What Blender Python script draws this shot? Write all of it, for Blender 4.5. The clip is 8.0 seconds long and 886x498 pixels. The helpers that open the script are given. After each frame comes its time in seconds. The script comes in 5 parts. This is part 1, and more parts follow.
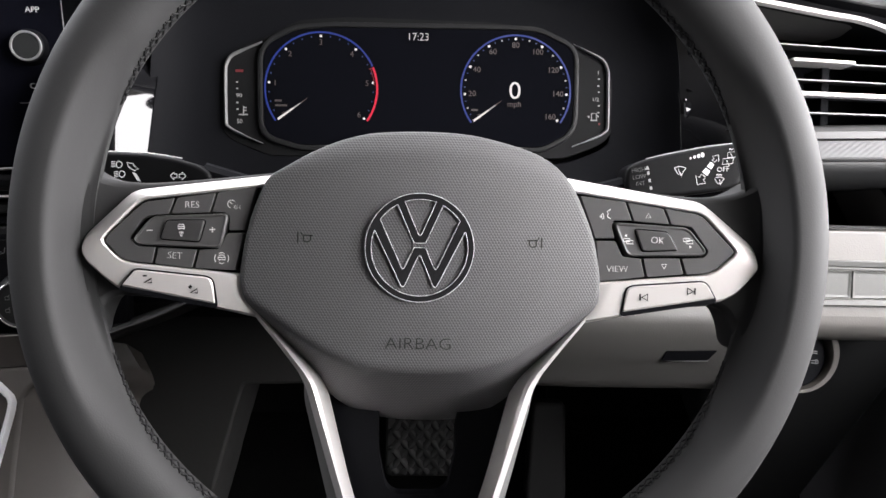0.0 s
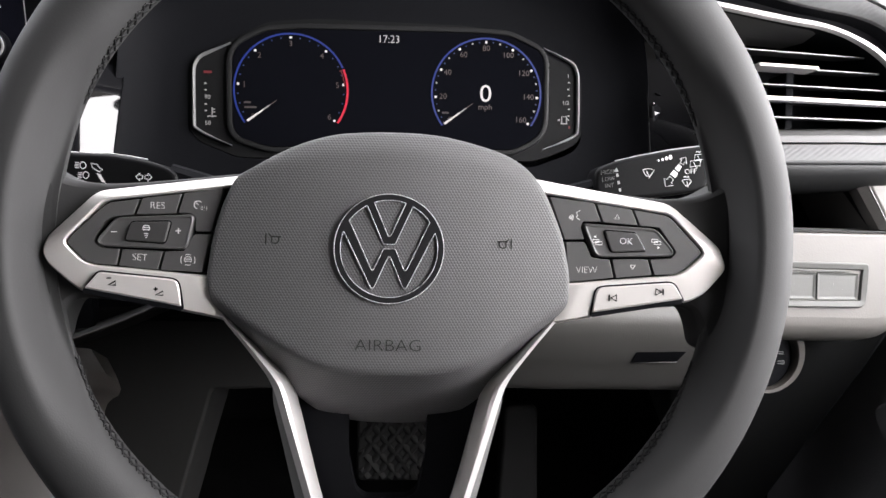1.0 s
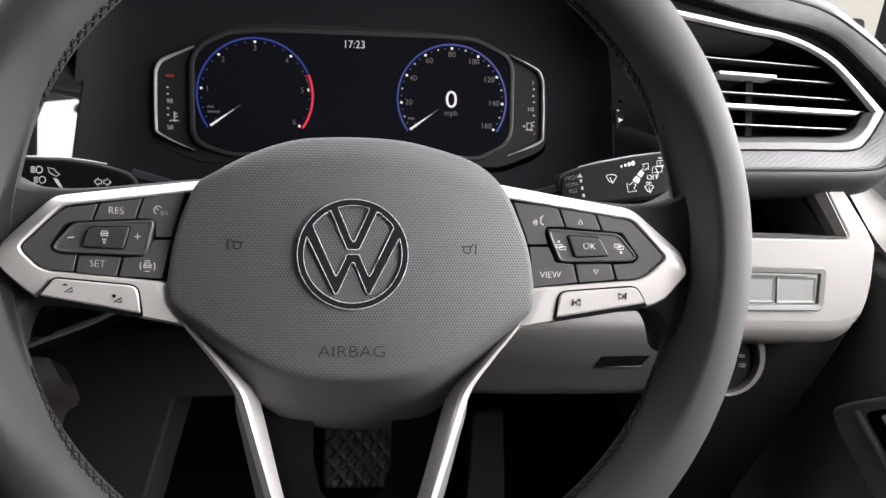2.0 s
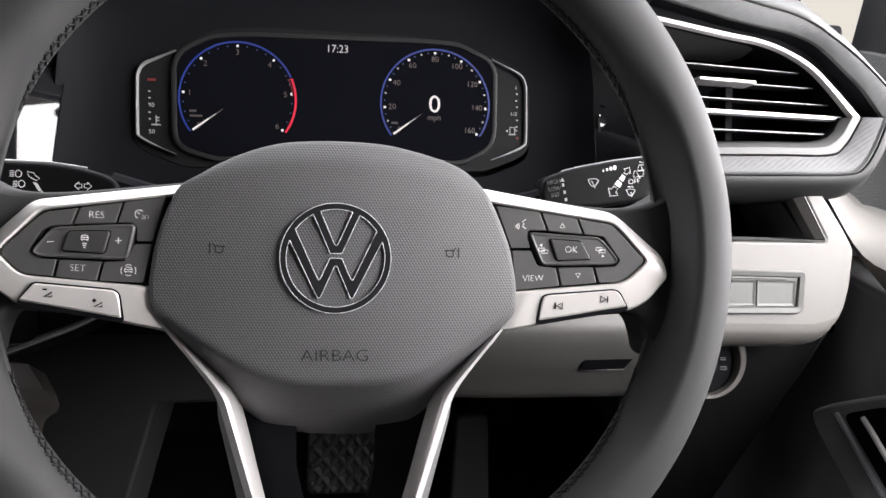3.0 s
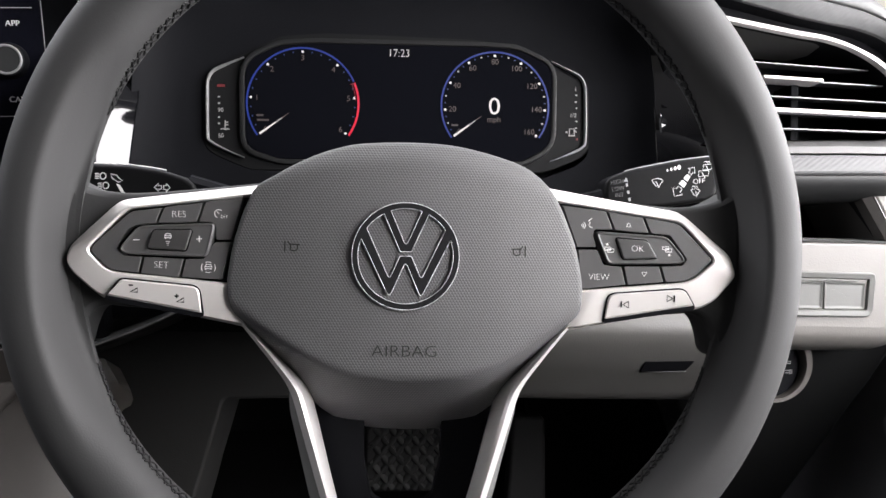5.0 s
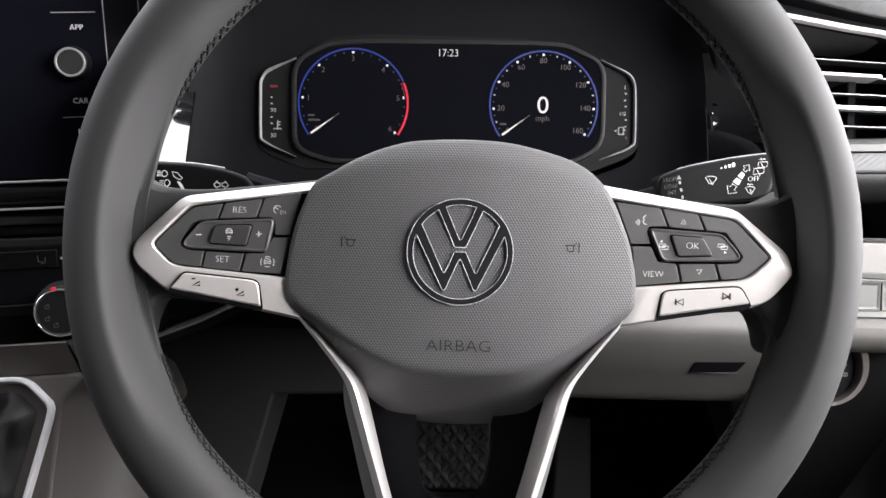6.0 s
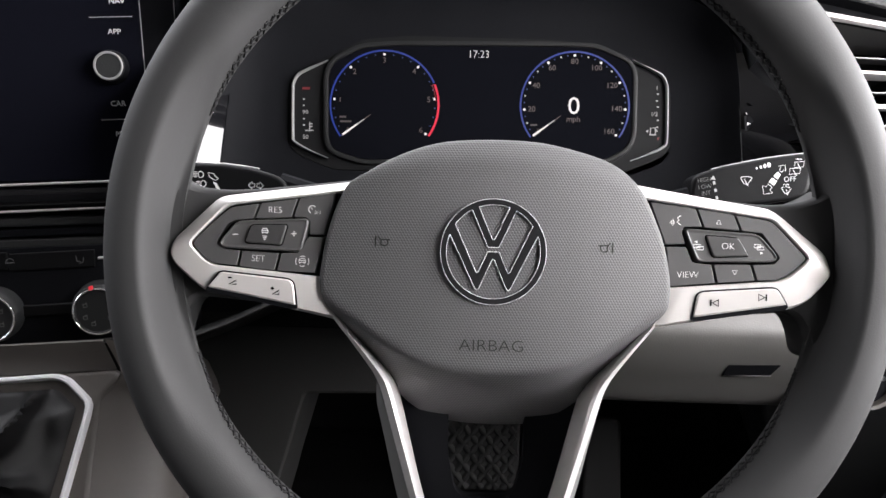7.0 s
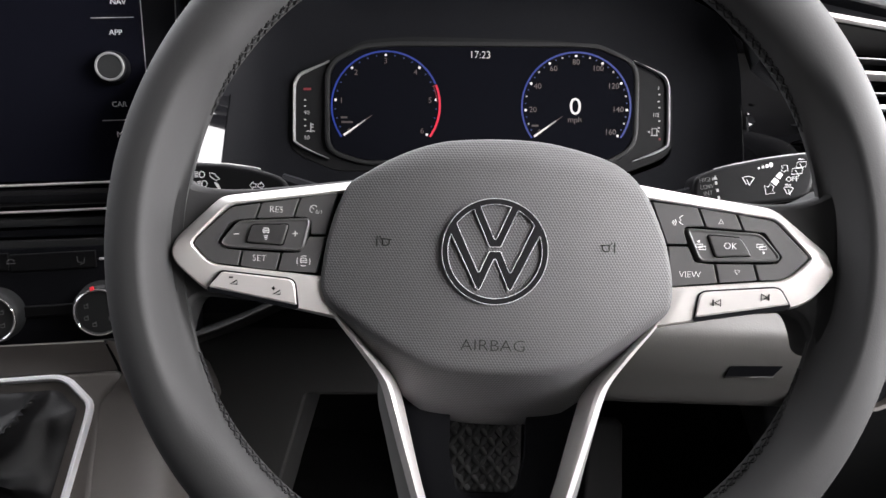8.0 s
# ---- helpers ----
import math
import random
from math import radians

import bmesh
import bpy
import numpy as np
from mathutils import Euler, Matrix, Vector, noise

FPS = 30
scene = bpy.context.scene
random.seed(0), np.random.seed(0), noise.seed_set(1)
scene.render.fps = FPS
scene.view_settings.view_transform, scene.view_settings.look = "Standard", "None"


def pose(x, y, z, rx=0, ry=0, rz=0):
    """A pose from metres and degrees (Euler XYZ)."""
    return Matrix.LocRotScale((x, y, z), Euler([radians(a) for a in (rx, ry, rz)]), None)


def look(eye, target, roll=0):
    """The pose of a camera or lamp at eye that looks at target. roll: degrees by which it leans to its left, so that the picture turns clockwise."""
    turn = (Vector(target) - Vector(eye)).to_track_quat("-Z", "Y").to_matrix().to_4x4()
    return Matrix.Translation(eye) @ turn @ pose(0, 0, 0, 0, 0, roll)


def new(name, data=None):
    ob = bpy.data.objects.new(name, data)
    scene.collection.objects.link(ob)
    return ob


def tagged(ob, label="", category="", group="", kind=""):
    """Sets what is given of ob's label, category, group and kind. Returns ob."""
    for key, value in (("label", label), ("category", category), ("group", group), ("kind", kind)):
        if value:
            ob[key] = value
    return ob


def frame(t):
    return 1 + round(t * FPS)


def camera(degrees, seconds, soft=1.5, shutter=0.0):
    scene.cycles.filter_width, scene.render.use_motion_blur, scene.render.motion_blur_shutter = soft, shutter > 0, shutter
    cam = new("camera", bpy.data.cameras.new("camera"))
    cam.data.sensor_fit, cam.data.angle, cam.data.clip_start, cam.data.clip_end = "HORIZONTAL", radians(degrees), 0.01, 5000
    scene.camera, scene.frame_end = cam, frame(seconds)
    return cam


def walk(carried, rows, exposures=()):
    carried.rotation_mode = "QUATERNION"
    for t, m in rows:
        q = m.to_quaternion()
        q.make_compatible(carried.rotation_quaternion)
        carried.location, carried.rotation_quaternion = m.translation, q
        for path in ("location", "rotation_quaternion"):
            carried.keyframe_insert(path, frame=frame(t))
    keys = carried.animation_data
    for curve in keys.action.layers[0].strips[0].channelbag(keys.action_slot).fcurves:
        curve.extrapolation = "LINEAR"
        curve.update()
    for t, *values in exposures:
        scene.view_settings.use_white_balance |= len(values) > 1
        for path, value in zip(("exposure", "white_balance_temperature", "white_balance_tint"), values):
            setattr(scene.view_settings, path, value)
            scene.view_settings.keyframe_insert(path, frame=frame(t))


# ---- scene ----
# The wheel's own axes: x right, y along the column away from the driver, z up in the plane of the rim, origin at the hub.
# CAR sets those axes into the van: hub 0.68 m over the cab floor, column raked 22 degrees.
CAR = pose(0, 0, 0.68, -22, 0, 0)
UNRAKE = pose(0, 0, 0, 22, 0, 0)

cam = camera(61.52, 8.0)
PATH = [
    (0, (-0.00881, -0.33386, 0.00811), (0.0939, 1.6627, -0.0471), 1.39),
    (0.5, (-0.00777, -0.33314, 0.00697), (0.1252, 1.6619, -0.0412), 1.33),
    (1, (-0.00738, -0.33289, 0.00650), (0.1679, 1.6590, -0.0343), 1.33),
    (1.5, (-0.00638, -0.33240, 0.00626), (0.2129, 1.6553, -0.0249), 1.29),
    (3, (-0.00498, -0.33353, 0.00562), (0.2959, 1.6437, -0.0028), 1.14),
    (3.5, (-0.00530, -0.33406, 0.00510), (0.2886, 1.6442, 0.0014), 1.06),
    (4, (-0.00719, -0.33578, 0.00485), (0.2599, 1.6463, 0.0029), 1.06),
    (4.5, (-0.01048, -0.33733, 0.00418), (0.2112, 1.6503, 0.0023), 1.12),
    (6, (-0.02020, -0.34200, 0.00052), (0.0400, 1.6571, -0.0000), 1.52),
    (6.5, (-0.02312, -0.34314, -0.00053), (-0.0048, 1.6568, 0.0009), 1.61),
    (7, (-0.02318, -0.34334, -0.00059), (-0.0348, 1.6566, 0.0025), 1.66),
    (7.5, (-0.02361, -0.34356, -0.00103), (-0.0446, 1.6563, 0.0041), 1.66),
    (8, (-0.02335, -0.34254, -0.00174), (-0.0380, 1.6574, 0.0071), 1.66),
]
walk(cam, [(t, CAR @ look(eye, target, roll)) for t, eye, target, roll in PATH],
     exposures=[(0.0, 0.02), (4.0, 0.04), (6.0, 0.12), (8.0, 0.18)])

# ---- light: overcast daylight through the cab's windows ----
world = bpy.data.worlds.new("overcast")
scene.world = world
world.use_nodes = True
sky = world.node_tree.nodes.new("ShaderNodeTexSky")
sky.sky_type, sky.sun_disc, sky.sun_elevation, sky.sun_rotation = "NISHITA", False, radians(48), radians(200)
sky.dust_density, sky.air_density = 4.0, 1.0
background = world.node_tree.nodes["Background"]
world.node_tree.links.new(sky.outputs[0], background.inputs[0])
background.inputs[1].default_value = 0.05

sun = new("sun", bpy.data.lights.new("sun", "SUN"))
sun.data.energy, sun.data.angle, sun.data.color = 0.5, radians(15), (1.0, 0.97, 0.92)
sun.matrix_world = look((1.5, -1.0, 4.0), (0, 0, 0.6))


def window_light(name, eye, target, width, height, power, color, lean=0):
    lamp = new(name, bpy.data.lights.new(name, "AREA"))
    lamp.data.shape, lamp.data.size, lamp.data.size_y = "RECTANGLE", width, height
    lamp.data.energy, lamp.data.color = power, color
    lamp.matrix_world = look(eye, target, lean)
    return lamp


window_light("driver_window_light", (0.84, -0.06, 1.03), (0.0, 0.0, 0.74), 1.10, 0.80, 65.0, (0.99, 0.965, 0.985))
window_light("passenger_window_light", (-1.52, 0.04, 1.16), (0.1, 0.0, 0.80), 0.80, 0.52, 6.0, (0.955, 0.95, 1.0))
window_light("windscreen_light", (-0.38, 0.50, 1.34), (-0.30, -0.15, 0.78), 1.95, 0.75, 37.0, (0.965, 0.955, 1.0))


# ---- materials ----
def material(name, colour, rough=0.5, metal=0.0, grain=0.0, scale=900.0, vary=0.12, spec=0.5, coat=0.0, blotch=18.0):
    """Principled surface with colour drift, uneven gloss and a fine bump at real size."""
    m = bpy.data.materials.new(name)
    m.use_nodes = True
    t = m.node_tree
    b = t.nodes["Principled BSDF"]
    b.inputs["Metallic"].default_value = metal
    b.inputs["Specular IOR Level"].default_value = spec
    b.inputs["Coat Weight"].default_value = coat
    b.inputs["Coat Roughness"].default_value = 0.03
    co = t.nodes.new("ShaderNodeTexCoord")
    big = t.nodes.new("ShaderNodeTexNoise")
    big.inputs["Scale"].default_value, big.inputs["Detail"].default_value = blotch, 5
    t.links.new(co.outputs["Object"], big.inputs["Vector"])
    ramp = t.nodes.new("ShaderNodeMapRange")
    ramp.inputs[1].default_value, ramp.inputs[2].default_value = 0.3, 0.7
    ramp.inputs[3].default_value, ramp.inputs[4].default_value = 1 - vary, 1 + vary
    t.links.new(big.outputs[0], ramp.inputs[0])
    tint = t.nodes.new("ShaderNodeVectorMath")
    tint.operation = "SCALE"
    tint.inputs[0].default_value = colour
    t.links.new(ramp.outputs[0], tint.inputs["Scale"])
    t.links.new(tint.outputs[0], b.inputs["Base Color"])
    gloss = t.nodes.new("ShaderNodeMath")
    gloss.operation = "MULTIPLY"
    gloss.inputs[1].default_value = rough
    t.links.new(ramp.outputs[0], gloss.inputs[0])
    t.links.new(gloss.outputs[0], b.inputs["Roughness"])
    if grain > 0:
        fine = t.nodes.new("ShaderNodeTexNoise")
        fine.inputs["Scale"].default_value, fine.inputs["Detail"].default_value = scale, 3
        t.links.new(co.outputs["Object"], fine.inputs["Vector"])
        bump = t.nodes.new("ShaderNodeBump")
        bump.inputs["Strength"].default_value, bump.inputs["Distance"].default_value = grain, 0.0004
        t.links.new(fine.outputs[0], bump.inputs["Height"])
        t.links.new(bump.outputs[0], b.inputs["Normal"])
    return m


def pebbled(m, scale, strength, distance=0.0003):
    """Leather or moulded pebble grain from cell distances."""
    t = m.node_tree
    b = t.nodes["Principled BSDF"]
    co = t.nodes.new("ShaderNodeTexCoord")
    cells = t.nodes.new("ShaderNodeTexVoronoi")
    cells.feature = "SMOOTH_F1"
    cells.inputs["Scale"].default_value = scale
    t.links.new(co.outputs["Object"], cells.inputs["Vector"])
    bump = t.nodes.new("ShaderNodeBump")
    bump.inputs["Strength"].default_value, bump.inputs["Distance"].default_value = strength, distance
    bump.invert = True
    t.links.new(cells.outputs["Distance"], bump.inputs["Height"])
    t.links.new(bump.outputs[0], b.inputs["Normal"])
    return m


def studded(m, pitch, strength, distance):
    """Moulded studs in staggered rows: the sum of three waves at 60 degrees."""
    t = m.node_tree
    b = t.nodes["Principled BSDF"]
    co = t.nodes.new("ShaderNodeTexCoord")
    k = 2 * math.pi / (pitch * 0.8660254)
    total = None
    for turn in (90.0, 210.0, 330.0):
        along = t.nodes.new("ShaderNodeVectorMath")
        along.operation = "DOT_PRODUCT"
        along.inputs[1].default_value = (k * math.cos(radians(turn)), 0, k * math.sin(radians(turn)))
        t.links.new(co.outputs["Object"], along.inputs[0])
        wave = t.nodes.new("ShaderNodeMath")
        wave.operation = "COSINE"
        t.links.new(along.outputs["Value"], wave.inputs[0])
        if total is None:
            total = wave
        else:
            both = t.nodes.new("ShaderNodeMath")
            t.links.new(total.outputs[0], both.inputs[0])
            t.links.new(wave.outputs[0], both.inputs[1])
            total = both
    bump = t.nodes.new("ShaderNodeBump")
    bump.inputs["Strength"].default_value, bump.inputs["Distance"].default_value = strength, distance
    t.links.new(total.outputs[0], bump.inputs["Height"])
    t.links.new(bump.outputs[0], b.inputs["Normal"])
    return m


def ribbed(m, pitch, strength, distance, angle):
    """Moulded slanting ribs over the surface's x and z."""
    t = m.node_tree
    b = t.nodes["Principled BSDF"]
    co = t.nodes.new("ShaderNodeTexCoord")
    k = 2 * math.pi / pitch
    waves = []
    for turn, far in ((angle, 1.0), (angle + 90.0, 0.35)):
        along = t.nodes.new("ShaderNodeVectorMath")
        along.operation = "DOT_PRODUCT"
        along.inputs[1].default_value = (k * far * math.cos(radians(turn)), 0, k * far * math.sin(radians(turn)))
        t.links.new(co.outputs["Object"], along.inputs[0])
        wave = t.nodes.new("ShaderNodeMath")
        wave.operation = "SINE"
        t.links.new(along.outputs["Value"], wave.inputs[0])
        waves.append(wave)
    both = t.nodes.new("ShaderNodeMath")
    both.operation = "MULTIPLY_ADD"
    both.inputs[1].default_value = 0.35
    t.links.new(waves[1].outputs[0], both.inputs[0])
    t.links.new(waves[0].outputs[0], both.inputs[2])
    bump = t.nodes.new("ShaderNodeBump")
    bump.inputs["Strength"].default_value, bump.inputs["Distance"].default_value = strength, distance
    t.links.new(both.outputs[0], bump.inputs["Height"])
    t.links.new(bump.outputs[0], b.inputs["Normal"])
    return m


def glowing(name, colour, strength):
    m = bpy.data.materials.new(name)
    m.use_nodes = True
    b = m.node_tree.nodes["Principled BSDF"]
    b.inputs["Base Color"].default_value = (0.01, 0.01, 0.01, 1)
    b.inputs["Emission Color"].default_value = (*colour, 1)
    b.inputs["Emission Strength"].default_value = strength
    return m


LEATHER = pebbled(material("smooth_black_leather", (0.031, 0.031, 0.0315), 0.66, spec=0.30, vary=0.08), 1500, 0.12)
STITCH = material("black_thread", (0.013, 0.013, 0.0135), 0.6, spec=0.2)
FRAME_SILVER = material("gaiter_frame_silver", (0.86, 0.86, 0.88), 0.30, metal=0.35, vary=0.03)
PAD = studded(material("studded_soft_plastic", (0.088, 0.087, 0.089), 0.46, spec=0.35, vary=0.06), 0.0014, 0.24, 0.00022)
GAITER = pebbled(material("gaiter_leather", (0.0052, 0.0052, 0.0055), 0.45, spec=0.18, vary=0.1), 900, 0.2)
SILVER = material("satin_silver", (0.58, 0.558, 0.545), 0.40, metal=0.55, grain=0.05, scale=2500, vary=0.04)
SILVER_PALE = material("pale_satin_silver", (0.62, 0.595, 0.575), 0.40, metal=0.35, grain=0.05, scale=2500, vary=0.03)
ARM_SILVER = material("polished_arm_silver", (0.80, 0.775, 0.76), 0.34, metal=0.55, grain=0.04, scale=2500, vary=0.04)
# Arm's silver darkened to grey: the flank's shade is in the colour.
ARM_FLANK = material("shaded_arm_flank", (0.15, 0.149, 0.148), 0.5, spec=0.35, grain=0.1, scale=2000, vary=0.05)
SILVER_DULL = material("dull_silver", (0.34, 0.34, 0.34), 0.45, metal=0.7, vary=0.04)
SLAT_GREY = material("slat_grey", (0.18, 0.18, 0.178), 0.45, metal=0.6, vary=0.04)
CHROME = material("chrome", (0.85, 0.85, 0.85), 0.16, metal=0.9, vary=0.03)
EMBLEM_BLACK = material("emblem_black", (0.016, 0.016, 0.017), 0.16, vary=0.03)
GLOSS = material("piano_black", (0.006, 0.006, 0.007), 0.03, vary=0.02)
GLASS = material("display_glass", (0.0035, 0.0037, 0.0052), 0.06, vary=0.02, spec=0.003)
SCREEN_GLASS = material("screen_glass", (0.0045, 0.0047, 0.0075), 0.08, vary=0.02, spec=0.02)
BUTTON = material("button_plastic", (0.060, 0.059, 0.059), 0.42, grain=0.15, scale=3000, vary=0.05)
BUTTON_DARK = material("dark_button_plastic", (0.036, 0.0355, 0.0355), 0.42, grain=0.15, scale=3000, vary=0.05)
MATTE = material("matte_black_plastic", (0.0052, 0.0054, 0.0066), 0.62, spec=0.05, grain=0.3, scale=2200, vary=0.1)
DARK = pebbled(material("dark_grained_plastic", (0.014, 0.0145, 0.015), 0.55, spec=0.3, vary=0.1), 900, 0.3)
DASH_SKIN = pebbled(material("charcoal_dash_skin", (0.040, 0.042, 0.044), 0.50, spec=0.35, vary=0.1), 1100, 0.25, 0.0003)
# Darker than the light grey plastic, to stand for the console's weaker light.
CONSOLE = material("mid_grey_plastic", (0.071, 0.0645, 0.0595), 0.45, spec=0.3, grain=0.12, scale=2000, vary=0.04)
BEIGE = pebbled(material("light_grey_plastic", (0.152, 0.144, 0.135), 0.50, vary=0.04), 900, 0.25)
CHARCOAL = material("charcoal_plastic", (0.042, 0.041, 0.041), 0.5, spec=0.3, grain=0.15, scale=2000, vary=0.06)
VENT_GREY = material("vent_grey_trim", (0.052, 0.0515, 0.051), 0.40, grain=0.08, scale=2500, vary=0.03)
# Light grey plastic darkened: the shade below the dash is in its colour.
KNEE_DIMMED = pebbled(material("dimmed_knee_plastic", (0.080, 0.077, 0.073), 0.50, vary=0.05), 900, 0.25)
# Darker copy of the knee plastic, with the footwell's shade mixed into it.
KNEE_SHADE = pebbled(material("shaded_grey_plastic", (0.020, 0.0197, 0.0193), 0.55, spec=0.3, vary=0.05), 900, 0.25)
BLANK_GREY = material("grey_switch_plastic", (0.072, 0.073, 0.068), 0.42, grain=0.1, scale=2000, vary=0.03)
CARBON = ribbed(material("patterned_trim", (0.058, 0.059, 0.060), 0.45, spec=0.35, vary=0.06), 0.0034, 0.15, 0.0004, 125.0)
# Pod's upper skin lightened for the window light it faces.
POD_LIT = pebbled(material("lit_pod_skin", (0.082, 0.083, 0.083), 0.50, spec=0.35, vary=0.08), 1100, 0.25, 0.0003)
# Dark tone holds the shade inside the open cubby.
CUBBY_DARK = material("cubby_shade", (0.012, 0.0122, 0.014), 0.4, spec=0.3, grain=0.1, scale=2000, vary=0.06)
PRINT = material("white_print", (0.70, 0.69, 0.68), 0.5, vary=0.03)
PRINT_DIM = material("grey_print", (0.30, 0.30, 0.30), 0.5, vary=0.03)
PRINT_FAINT = material("faint_print", (0.14, 0.14, 0.14), 0.5, vary=0.03)
PRINT_DARK = material("black_print", (0.006, 0.006, 0.006), 0.6, spec=0.1)
# Raised letters share the pad's plastic; this darker tone paints their shaded relief.
RELIEF_DARK = material("embossing_shade", (0.026, 0.026, 0.0265), 0.6, spec=0.15, vary=0.05)
STALK = material("stalk_plastic", (0.0050, 0.0050, 0.0054), 0.45, spec=0.10, grain=0.1, scale=2500, vary=0.05)
CLUSTER_FACE = material("cluster_face_plastic", (0.0075, 0.0076, 0.0080), 0.55, spec=0.10, grain=0.15, scale=2500, vary=0.05)
CLUSTER_BEZEL = material("cluster_bezel_plastic", (0.013, 0.0132, 0.0137), 0.45, spec=0.2, grain=0.1, scale=2500, vary=0.04)
RUBBER = material("pedal_rubber", (0.016, 0.016, 0.016), 0.65, spec=0.15, grain=0.3, scale=1500)
CARPET = material("black_carpet", (0.012, 0.012, 0.012), 0.95, spec=0.05, grain=1.0, scale=600, vary=0.3)
LINING = material("cab_lining", (0.10, 0.098, 0.095), 0.85, spec=0.1, grain=0.4, scale=500)
DOOR_SKIN = pebbled(material("grey_door_skin", (0.21, 0.209, 0.217), 0.55, spec=0.3, vary=0.1), 700, 0.5, 0.0005)
DOOR_GRAIN = pebbled(material("coarse_grained_door_skin", (0.070, 0.071, 0.069), 0.55, spec=0.3, vary=0.1), 420, 0.7, 0.0012)
GLOW_WHITE = glowing("lit_white", (1.0, 0.92, 0.92), 0.85)
GLOW_DIM = glowing("lit_dim", (0.85, 0.62, 0.60), 0.11)
GLOW_BLUE = glowing("lit_blue", (0.004, 0.055, 0.58), 0.42)
GLOW_BLUE_DIM = glowing("lit_blue_dim", (0.05, 0.12, 0.45), 0.25)
GLOW_RED = glowing("lit_red", (1.0, 0.008, 0.06), 0.72)
GLOW_SOFT = glowing("lit_soft_white", (1.0, 0.95, 0.95), 0.42)
GLOW_GREY = glowing("lit_grey", (0.5, 0.38, 0.38), 0.12)
GLOW_RED_DIM = glowing("lit_red_dim", (0.7, 0.02, 0.04), 0.22)


# ---- mesh tools ----
def resample(pts, n, closed=True):
    """n points at even steps along a polyline."""
    p = [Vector(q) for q in pts]
    if closed:
        p.append(p[0])
    run = [0.0]
    for a, b in zip(p, p[1:]):
        run.append(run[-1] + (b - a).length)
    out, k = [], 0
    for i in range(n):
        s = run[-1] * i / (n if closed else n - 1)
        while k < len(p) - 2 and run[k + 1] < s:
            k += 1
        span = run[k + 1] - run[k]
        out.append(p[k].lerp(p[k + 1], (s - run[k]) / span if span > 0 else 0))
    return out


def spline(pts, n, closed=True):
    """Even points on a Catmull-Rom curve through pts."""
    p = [Vector(q) for q in pts]
    m = len(p)
    dense = []
    for i in range(m if closed else m - 1):
        a, b, c, d = (p[(i + k) % m] if closed else p[min(max(i + k, 0), m - 1)] for k in (-1, 0, 1, 2))
        for k in range(12):
            u = k / 12
            dense.append(0.5 * (2 * b + (c - a) * u + (2 * a - 5 * b + 4 * c - d) * u * u + (3 * b - a - 3 * c + d) * u ** 3))
    if not closed:
        dense.append(p[-1])
    return resample(dense, n, closed)


def rounded(pts, r, seg=5):
    """A polygon with its corners rounded by about r."""
    p = [Vector(q) for q in pts]
    out = []
    for i, b in enumerate(p):
        a, c = p[i - 1], p[(i + 1) % len(p)]
        ra = min(r, (a - b).length * 0.48)
        rc = min(r, (c - b).length * 0.48)
        s, e = b + (a - b).normalized() * ra, b + (c - b).normalized() * rc
        for k in range(seg + 1):
            u = k / seg
            out.append((1 - u) ** 2 * s + 2 * u * (1 - u) * b + u * u * e)
    return out


def area(pts):
    return 0.5 * sum(a[0] * b[1] - b[0] * a[1] for a, b in zip(pts, pts[1:] + pts[:1]))


def inset(pts, d):
    """The outline moved inwards by d."""
    sign = 1 if area(pts) > 0 else -1
    out = []
    for i, b in enumerate(pts):
        a, c = pts[i - 1], pts[(i + 1) % len(pts)]
        e, f = b - a, c - b
        if e.length < 1e-9:
            e = f
        if f.length < 1e-9:
            f = e
        n = Vector((-e.y, e.x)).normalized() + Vector((-f.y, f.x)).normalized()
        n = n.normalized() if n.length > 1e-6 else Vector((-f.y, f.x)).normalized()
        grow = 1 / max(0.5, n.dot(Vector((-f.y, f.x)).normalized()))
        out.append(b + n * sign * d * grow)
    for _ in range(8):
        for i in range(len(out)):
            j = (i + 1) % len(out)
            if (out[j] - out[i]).dot(pts[j] - pts[i]) < 0:
                out[i] = out[j] = (out[i] + out[j]) / 2
    return out


def at_y(pts, y):
    return [Vector((p[0], y, p[1])) for p in pts]


def loft(rings, closed=True, caps=(False, False), bm=None):
    """Skin through rings of equal count."""
    bm = bm or bmesh.new()
    rows = [[bm.verts.new(v) for v in ring] for ring in rings]
    for a, b in zip(rows, rows[1:]):
        n = len(a)
        for i in range(n if closed else n - 1):
            j = (i + 1) % n
            bm.faces.new((a[i], a[j], b[j], b[i]))
    if caps[0]:
        bm.faces.new(rows[0])
    if caps[1]:
        bm.faces.new(rows[-1])
    return bm


def slab(pts, front, back, bevel=0.0006, bm=None, steps=3):
    """A plate with outline pts in x and z, its face at y = front with a rounded rim."""
    pts = [Vector(p) for p in pts]
    rings = [at_y(pts, back)]
    for k in range(steps + 1):
        a = math.pi / 2 * k / steps
        rings.append(at_y(inset(pts, bevel * (1 - math.cos(a))), front + bevel * (1 - math.sin(a))))
    return loft(rings, True, (True, True), bm)


